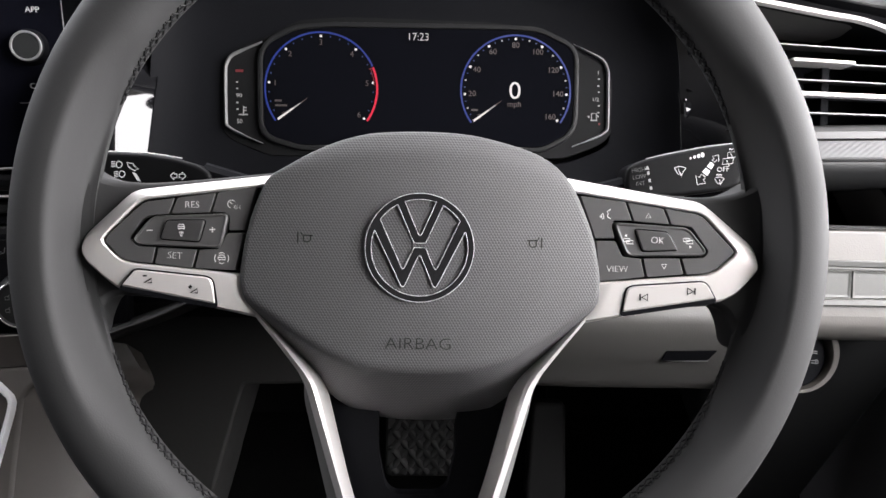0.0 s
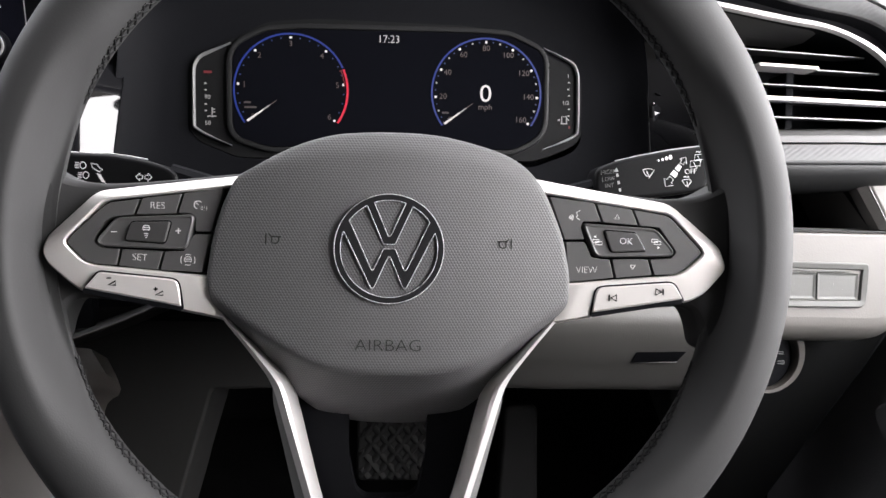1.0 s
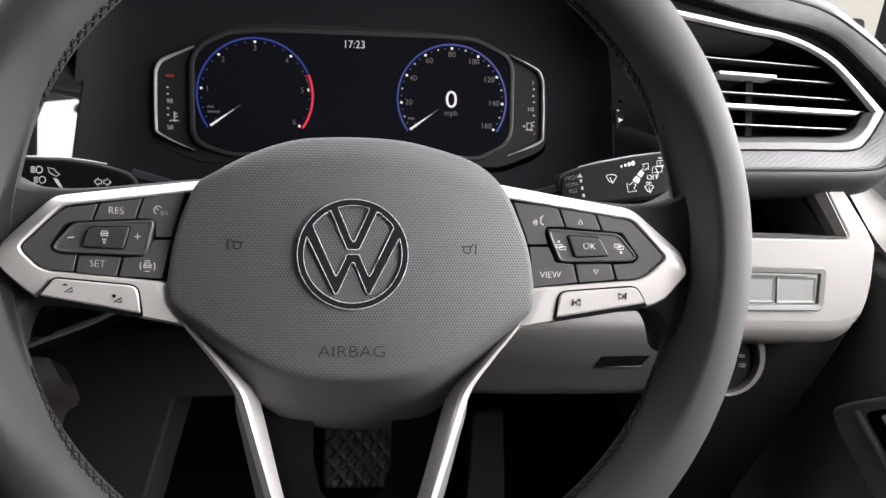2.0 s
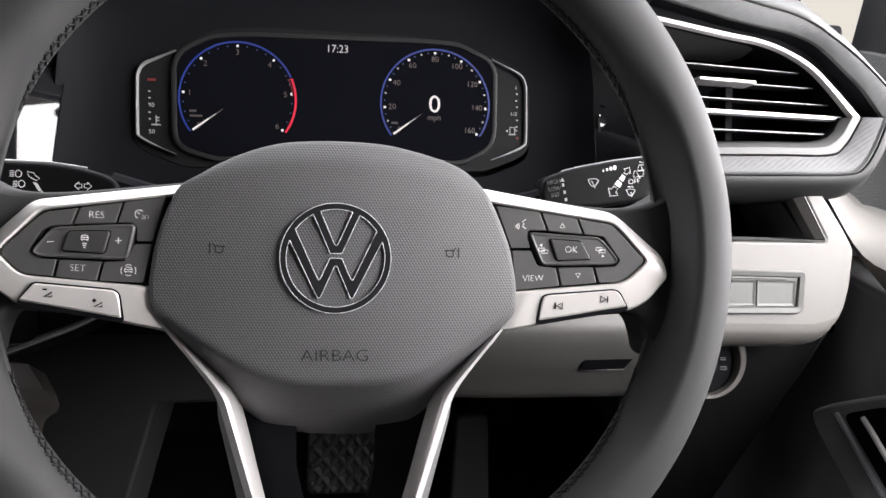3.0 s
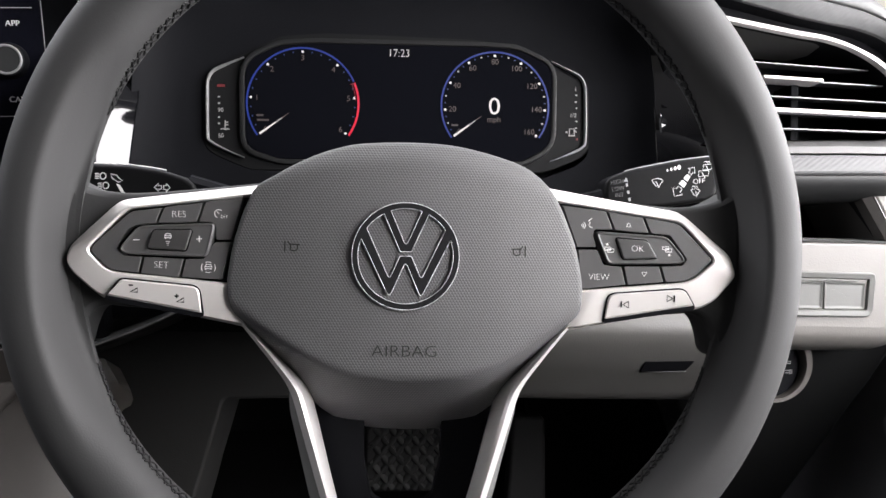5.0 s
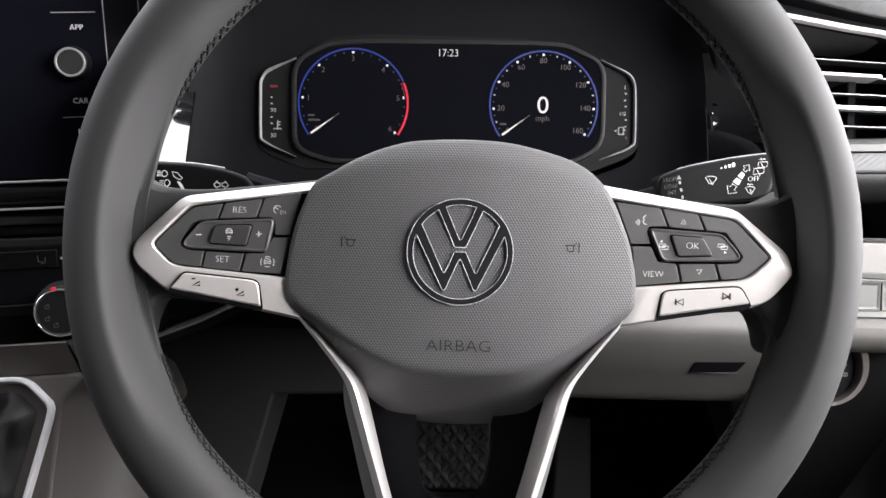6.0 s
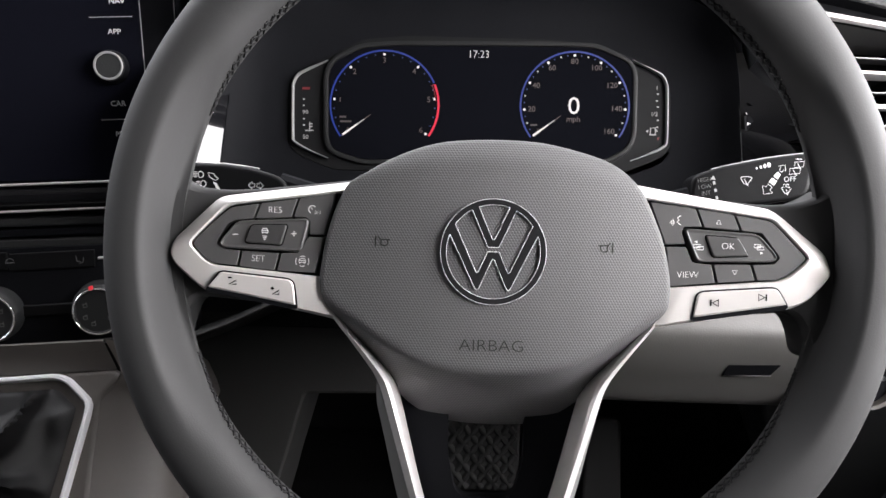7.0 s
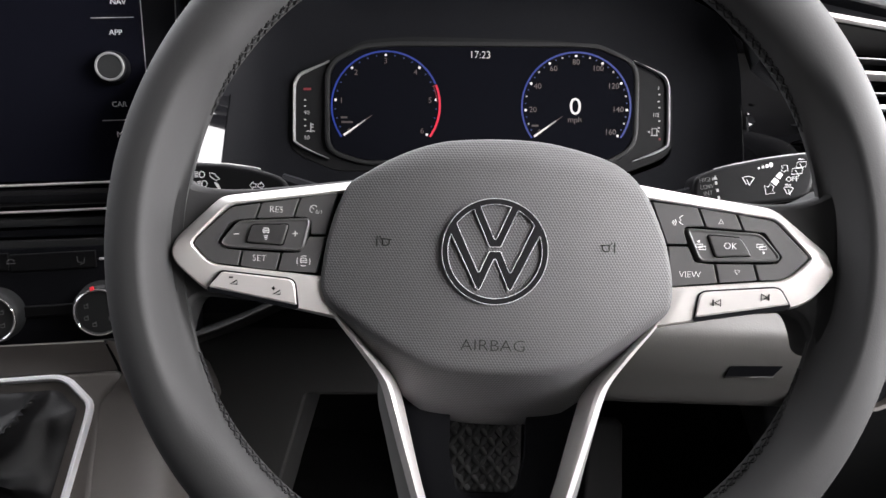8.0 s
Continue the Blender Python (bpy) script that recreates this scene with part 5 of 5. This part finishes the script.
for p, q in zip(inner_edge, outer_edge):
    ring = [p + Vector((0.060, 0, -0.070)), p + Vector((0.022, 0, -0.030)), p + Vector((0.004, 0, -0.010)), p]
    ring += [p.lerp(q, f) + Vector((0, 0, up)) for f, up in ((0.05, 0.004), (0.15, 0.008), (0.35, 0.009), (0.65, 0.006), (0.92, 0.001))]
    rings.append(ring + [q + Vector((0.002, 0, 0.004))])
part("upper_trim", loft(rings, False), BEIGE, door, "light grey grained ledge", 50)
part("window_panel", loft([[q + Vector((-0.001, 0, 0.001)), q + Vector((0.004, 0, 0.008)), q + Vector((0.030, 0, 0.060)), Vector((0.632, q.y, sill(q.y))), Vector((0.645, q.y, sill(q.y) + 0.002))] for q in outer_edge], False), DOOR_GRAIN, door, "dark grey grained panel under the window", 50)
door_plate("armrest", [(0.352, -0.152), (0.345, -0.170), (0.290, -0.2195), (0.10, -0.385), (-0.50, -0.62), (-0.50, -0.38), (0.08, -0.104), (0.25, -0.116), (0.318, -0.138)], 0.477, 0.55, DOOR_SKIN, "dark grey armrest", 0.004)
# A black plate laid on the armrest stands for the recess's shade.
door_plate("pull_recess", [(0.303, -0.1455), (0.249, -0.1950), (0.10, -0.332), (0.10, -0.110), (0.251, -0.1275)], 0.4755, 0.50, MATTE, "dark pull recess", 0.001)
part("recess_rim", tube([(0.476, 0.311, -0.1475), (0.476, 0.252, -0.2020), (0.476, 0.10, -0.343)], 0.0035, 8), DOOR_SKIN, door)
part("door_pull", tube([(0.4745, 0.2735, -0.1425), (0.4735, 0.262, -0.151), (0.4725, 0.249, -0.162), (0.472, 0.19, -0.215)], 0.0026, 8), SILVER_PALE, door, "silver pull edge")

# ---- centre stack: turned a little to the driver ----
STACK = pose(-0.291, 0.240, 0.1355) @ UNRAKE @ pose(0, 0, 0, 0, 0, 10) @ pose(0, 0, 0, -15, 0, 0)
media = thing("infotainment_unit", "black glass infotainment screen with chrome-ringed knob", "infotainment screen", STACK)
GL = [Vector(p) for p in rounded([(-0.260, -0.0895), (0.0255, -0.0868), (0.0225, 0.080), (-0.260, 0.080)], 0.004, 4)]
part("housing", slab(rounded([(-0.285, -0.0900), (0.0530, -0.0870), (0.0490, 0.100), (-0.285, 0.100)], 0.006), 0.0035, 0.060, 0.002), MATTE, media)
screen = part("glass", slab(GL, 0.0, 0.006, 0.0006), SCREEN_GLASS, media, "black glass front")
part("glass_edge", tube([(0.0262, 0.0004, -0.086), (0.0245, 0.0004, 0.0), (0.0230, 0.0004, 0.080)], 0.0003, 6), SILVER, screen)
part("housing_edge", tube([(0.0490, 0.0034, 0.037), (0.0492, 0.0034, 0.1)], 0.0004, 6), SILVER, media)
kx, kz = 0.0002, 0.0000
dial_knob = part("knob", disc(kx, kz, -0.0105, 0.0, 0.0112, 0.0012), DARK, media, "round knob")
part("knob_base", loft([at_y([(kx + r * math.cos(2 * math.pi * k / 40), kz + r * math.sin(2 * math.pi * k / 40)) for k in range(40)], y) for r, y in ((0.0132, 0.0002), (0.0130, -0.004), (0.0118, -0.0085))]), MATTE, dial_knob)
part("knob_ring", hoop(kx, kz, -0.0106, 0.0101, 0.0009, 0.0006), SILVER_DULL, dial_knob, "chrome ring")
for text, x, z in (("NAV", 0.0070, 0.0505), ("APP", 0.0038, 0.0272), ("CAR", 0.0030, -0.0282), ("MENU", 0.0075, -0.0518)):
    letters(text, 0.0058, x, z, -0.0002, PRINT, screen)
for ends in ([(-0.0140, 0.0380), (0.0178, 0.0390)], [(-0.0106, -0.0407), (0.0170, -0.0400)]):
    part("divider", ribbon([ends], 0.0006, -0.0001), PRINT_DIM, screen)

trim = thing("centre_trim", "piano-black centre strip between two thin chrome lines", "dashboard trim", STACK)
part("chrome_line", tube([(-0.280, -0.0005, -0.0915), (-0.09, -0.0005, -0.0905), (0.0530, -0.0005, -0.0880)], 0.0010, 8), SILVER, trim)
part("gloss_strip", loft([[Vector((x, y, z + (x + 0.05) * 0.012)) for x in (-0.28, -0.15, -0.05, 0.0, 0.0530)] for y, z in ((0.006, -0.0915), (0.001, -0.0935), (-0.001, -0.098), (-0.001, -0.104), (0.003, -0.1085), (0.006, -0.1095))], False), GLOSS, trim, "", 60)
part("chrome_line", tube([(-0.280, 0.0000, -0.1128), (-0.09, 0.0000, -0.1115), (0.0530, 0.0000, -0.1090)], 0.0010, 8), SILVER, trim)
for k in range(3):
    z = -0.1180 - k * 0.0085
    part("ridge", slab(rounded([(-0.28, z - 0.0068), (0.0530, z - 0.0048), (0.0530, z + 0.0016), (-0.28, z - 0.0004)], 0.0022, 5), 0.003 + 0.003 * (k % 2), 0.03, 0.0012), DARK if k != 1 else MATTE, trim)

climate = thing("climate_panel", "black heater panel with two chrome-ringed dials and a row of keys", "climate control", STACK)
part("panel", slab(rounded([(-0.280, -0.2235), (0.0530, -0.2160), (0.0530, -0.1380), (-0.280, -0.1425)], 0.003, 3), 0.0025, 0.060, 0.0015), MATTE, climate)
part("lower_edge", tube([(-0.280, 0.002, -0.2240), (0.0530, 0.002, -0.2165)], 0.0013, 8), DARK, climate)
for x0, x1 in ((-0.150, -0.089), (-0.088, -0.0235)):
    part("key", slab(rounded([(x0, -0.1590), (x1, -0.1575), (x1, -0.1435), (x0, -0.1450)], 0.001, 3), 0.0005, 0.005, 0.0008), STALK, climate)
part("key_symbol", ribbon([arc(-0.0870, -0.1515, 0.0030, 20, 160, 8) + [(-0.0898, -0.1515)], [(-0.0905, -0.1520), (-0.0835, -0.1518)], [(-0.0375, -0.1480), (-0.0370, -0.1525), (-0.0340, -0.1530)], [(-0.0355, -0.1545), (-0.0325, -0.1535), (-0.0318, -0.1495)]], 0.0006, 0.0004), PRINT_FAINT, climate)
part("slide_mark", tube([(-0.0205, 0.000, -0.1505), (-0.0140, 0.000, -0.1503)], 0.0011, 8), SILVER, climate)
part("ridge", slab(rounded([(-0.0800, -0.1960), (-0.0420, -0.1952), (-0.0420, -0.1860), (-0.0800, -0.1868)], 0.001, 3), -0.0008, 0.004, 0.0012), STALK, climate)
for x, z in ((-0.0205, -0.1920), (-0.1010, -0.1940)):
    turn_dial = part("dial", loft([at_y([(x + r * math.cos(2 * math.pi * k / 48), z + r * math.sin(2 * math.pi * k / 48) + dz) for k in range(48)], y)
                                   for r, y, dz in ((0.0217, 0.003, 0.002), (0.0212, -0.006, 0.001), (0.0197, -0.0120, 0.0), (0.0174, -0.0130, 0.0), (0.0164, -0.0115, 0.0))], caps=(False, True)), DARK, climate, "round dial", 50)
    part("dial_ring", hoop(x, z, -0.0124, 0.0182, 0.0008, 0.0008), CHROME, turn_dial, "chrome ring")
    for a in (150, 205, 250, 330, 30):
        sx, sz = x + 0.0105 * math.cos(radians(a)), z + 0.0105 * math.sin(radians(a))
        part("dial_symbol", ribbon([closed([(sx - 0.0016, sz - 0.0014), (sx + 0.0012, sz - 0.0014), (sx + 0.0012, sz + 0.0010), (sx - 0.0016, sz + 0.0010)]), [(sx - 0.0002, sz + 0.0010), (sx + 0.0014, sz + 0.0022)]], 0.0006, -0.0117), PRINT_FAINT, turn_dial)
    if x > -0.05:
        # The red pointer is given a glow of its own.
        part("red_mark", slab(rounded([(x - 0.0050, z + 0.0175), (x - 0.0020, z + 0.0182), (x - 0.0022, z + 0.0212), (x - 0.0052, z + 0.0205)], 0.0004, 2), -0.0136, -0.012, 0.0002), glowing("red_pointer", (1.0, 0.03, 0.05), 0.6), turn_dial, "red pointer")

GEAR = pose(-0.289, 0.210, -0.123) @ UNRAKE @ pose(0, 0, 0, 0, 0, 10) @ pose(0, 0, 0, -40, 0, 0)
console = thing("gear_console", "light grey console below the heater panel", "centre console", GEAR)
FACE = [(-0.190, 0.0260), (-0.10, 0.0260), (0.0215, 0.0260), (0.0240, 0.0200), (0.0090, 0.0040), (0.0050, -0.0670), (0.0, -0.160), (-0.190, -0.160)]
face_line = [Vector(p) for p in resample(rounded(FACE, 0.006, 4), 120)]
part("face", slab(face_line, 0.004, 0.050, 0.004, steps=4), CONSOLE, console, "", 50)
# the band above stands steeper than the face
bm = loft([[Vector((x, 0.0045, 0.0255)) for x in (-0.19, -0.10, -0.04, 0.0, 0.0195)], [Vector((x, 0.0035, 0.0275)) for x in (-0.19, -0.10, -0.04, 0.0, 0.0190)], [Vector((x, -0.0080, 0.0455)) for x in (-0.19, -0.10, -0.04, 0.0, 0.0120)],
           [Vector((x, -0.0070, 0.0470)) for x in (-0.19, -0.10, -0.04, 0.0, 0.0115)], [Vector((x, 0.0300, 0.0520)) for x in (-0.19, -0.10, -0.04, 0.0, 0.0100)]], False)
part("upper_band", bm, CONSOLE, console, "", 60)
edge_pts = spline([(0.0125, 0.0470), (0.0225, 0.0200), (0.0080, 0.0045), (0.0045, -0.0670), (-0.0005, -0.160)], 40, False)
part("flank", loft([[Vector((p.x + dx, y - 0.62 * max(0.0, p.y - 0.026), p.y + dz)) for p in edge_pts] for dx, y, dz in ((0.0, 0.0055, 0), (0.010, 0.009, -0.002), (0.035, 0.024, -0.004), (0.060, 0.042, -0.006), (0.066, 0.10, -0.008))], False), CONSOLE, console, "", 50)
SURR = [(-0.160, 0.0215), (-0.0225, 0.0240), (-0.0135, 0.0205), (0.0036, 0.0020), (0.0025, -0.0080), (-0.0105, -0.0661), (-0.030, -0.150), (-0.160, -0.150)]
sl = [Vector(p) for p in resample(rounded(SURR, 0.004, 4), 120)]
part("gaiter_frame", loft([at_y(inset(sl, -0.001), 0.004), at_y(sl, -0.0005), at_y(inset(sl, 0.001), -0.0015), at_y(inset(sl, 0.0028), -0.0015), at_y(inset(sl, 0.0040), 0.0010), at_y(inset(sl, 0.0042), 0.012)]), FRAME_SILVER, console, "satin silver gaiter frame", 40)

part("gaiter_plate", loft([at_y(inset(sl, 0.0040), 0.0040), at_y(inset(sl, 0.0105), 0.0046), at_y(inset(sl, 0.0112), 0.0080)]), CHARCOAL, console, "charcoal plate inside the frame", 50)
base = inset(sl, 0.0108)
rings = []
apex = Vector((-0.090, -0.035))
for k in range(34):
    s = k / 33
    ring = []
    for i, p in enumerate(base):
        a = math.atan2(p.y - apex.y, p.x - apex.x)
        q = p.lerp(apex, 0.80 * s)
        fold = 1.6 * (1 - abs(math.sin(3.5 * a + 4 * s + 2 * noise.noise(Vector((q.x * 30, q.y * 30, 0)))))) ** 1.5 + noise.noise(Vector((q.x * 50, q.y * 50, s * 3))) * 0.35 - 0.3
        h = 0.0025 - 0.052 * s ** 1.25 - 0.0120 * math.sin(math.pi * min(1, s * 1.15)) ** 0.8 * max(-0.1, fold)
        ring.append(Vector((q.x, h, q.y)))
    rings.append(ring)
part("gaiter", loft(rings, caps=(False, True)), GAITER, console, "black leather gaiter with soft folds", 80)

# ---- footwell ----
pedal = thing("brake_pedal", "black rubber brake pedal with crossed ribs", "pedal")
PX0, PX1, PZ0, PZ1, PY = -0.0245, 0.0600, -0.2560, -0.1700, 0.450
part("pad", slab([Vector(p) for p in rounded([(PX0, PZ0), (PX1, PZ0), (PX1, PZ1), (PX0, PZ1)], 0.008)], PY, PY + 0.012, 0.003), RUBBER, pedal)
bm = bmesh.new()
w, h = PX1 - PX0, PZ1 - PZ0
for k in range(-8, 17):
    for way in (1, -1):
        c = PX0 + k * 0.0160
        pts = []
        for j in range(25):
            z = PZ0 + 0.004 + (h - 0.008) * j / 24
            x = c + way * (z - PZ0) * 0.8
            if PX0 + 0.004 < x < PX1 - 0.004:
                pts.append((x, PY - 0.0005, z))
        if len(pts) > 2:
            tube([pts[0], pts[-1]], 0.0036, 6, bm=bm)
part("ribs", bm, RUBBER, pedal, "raised crossed ribs", 60)
part("arm", tube([(0.017, 0.464, -0.200), (0.017, 0.50, -0.08), (0.017, 0.60, 0.06), (0.017, 0.80, 0.20)], 0.009, 8), MATTE, pedal)
gas = thing("accelerator_pedal", "slim black accelerator pedal", "pedal")
part("pad", slab([Vector(p) for p in rounded([(0.130, -0.290), (0.175, -0.290), (0.172, -0.180), (0.135, -0.180)], 0.008)], 0.47, 0.49, 0.004), RUBBER, gas)
part("arm", tube([(0.153, 0.488, -0.22), (0.153, 0.60, -0.10), (0.153, 0.87, 0.0)], 0.008, 8), MATTE, gas)

# ---- cab shell ----
def room(name, label, x0, x1, y0, y1, z0, z1, mat, category="wall"):
    ob = new(name)
    ob.matrix_basis = pose((x0 + x1) / 2, (y0 + y1) / 2, z0)
    tagged(ob, label, category, kind="structure")
    b = bmesh.new()
    bmesh.ops.create_cube(b, size=1.0)
    for v in b.verts:
        v.co = Vector((v.co.x * (x1 - x0), v.co.y * (y1 - y0), (v.co.z + 0.5) * (z1 - z0)))
    bmesh.ops.bevel(b, geom=b.edges[:], offset=0.008, segments=2, affect="EDGES")
    part("shell", b, mat, ob)
    return ob


room("floor", "black carpeted cab floor", -1.56, 0.70, -1.25, 1.05, -0.05, 0.0, CARPET, "floor")
room("wall_front", "black lined bulkhead ahead of the footwell", -1.56, 0.70, 0.80, 0.86, 0.0, 0.80, CARPET)
# Unseen black rear wall, added to keep reflections in the cab dark.
room("wall_back", "black lined cab rear partition", -1.56, 0.70, -1.31, -1.25, 0.0, 1.70, CARPET)
room("ceiling", "pale grey headlining", -1.56, 0.70, -1.25, 0.30, 1.64, 1.70, LINING, "ceiling")
# The right wall stops low to let the driver window light reach the rim.
room("wall_right_lower", "dark outer door skin", 0.64, 0.70, -1.25, 0.86, 0.0, 0.64, DOOR_SKIN)
room("wall_right_back", "grey pillar lining", 0.64, 0.70, -1.25, -0.75, 0.70, 1.64, LINING)
room("wall_left_lower", "dark passenger door skin", -1.56, -1.50, -1.25, 0.86, 0.0, 0.85, DOOR_SKIN)
room("wall_left_back", "grey pillar lining", -1.56, -1.50, -1.25, -0.70, 0.85, 1.64, LINING)
room("wall_header_right", "grey lining above the driver window", 0.64, 0.70, -0.75, 0.20, 1.42, 1.64, LINING)
room("wall_header_left", "grey lining above the passenger window", -1.56, -1.50, -0.70, 0.20, 1.42, 1.64, LINING)

pillar = new("windscreen_pillar")
pillar.matrix_basis = Matrix()
tagged(pillar, "dark grey windscreen pillar trim", "pillar", kind="structure")
part("trim", tube([(0.682, 0.572, 0.62), (0.678, 0.567, 0.80), (0.670, 0.52, 1.0), (0.65, 0.34, 1.3), (0.62, 0.15, 1.64)], 0.040, 16), DARK, pillar, "", 60)
part("sail_panel", tube([(0.735, 0.60, 0.44), (0.735, 0.52, 0.70), (0.735, 0.47, 0.84), (0.735, 0.41, 1.04), (0.73, 0.26, 1.34)], 0.055, 12), DARK, pillar, "", 60)
pillar_b = new("windscreen_pillar")
tagged(pillar_b, "dark grey windscreen pillar trim", "pillar", kind="structure")
part("trim", tube([(-1.53, 0.70, 0.72), (-1.52, 0.47, 1.0), (-1.50, 0.32, 1.3), (-1.48, 0.15, 1.64)], 0.045, 12), CHARCOAL, pillar_b, "", 60)

ground = new("ground")
tagged(ground, "pale concrete yard around the van", "ground", kind="structure")
b = bmesh.new()
bmesh.ops.create_grid(b, x_segments=8, y_segments=8, size=400)
for v in b.verts:
    v.co.z = -0.55
part("yard", b, material("yard_concrete", (0.36, 0.35, 0.33), 0.9, grain=0.3, scale=40, blotch=0.8), ground)

# Glowing panel added for the bright view outside; it lights the cab too.
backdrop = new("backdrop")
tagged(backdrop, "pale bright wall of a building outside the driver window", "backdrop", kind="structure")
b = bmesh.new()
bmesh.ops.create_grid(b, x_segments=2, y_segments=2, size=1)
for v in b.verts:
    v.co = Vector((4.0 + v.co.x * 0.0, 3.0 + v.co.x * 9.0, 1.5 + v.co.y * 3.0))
part("wall", b, glowing("backdrop_glow", (1.0, 0.94, 0.84), 0.8), backdrop)
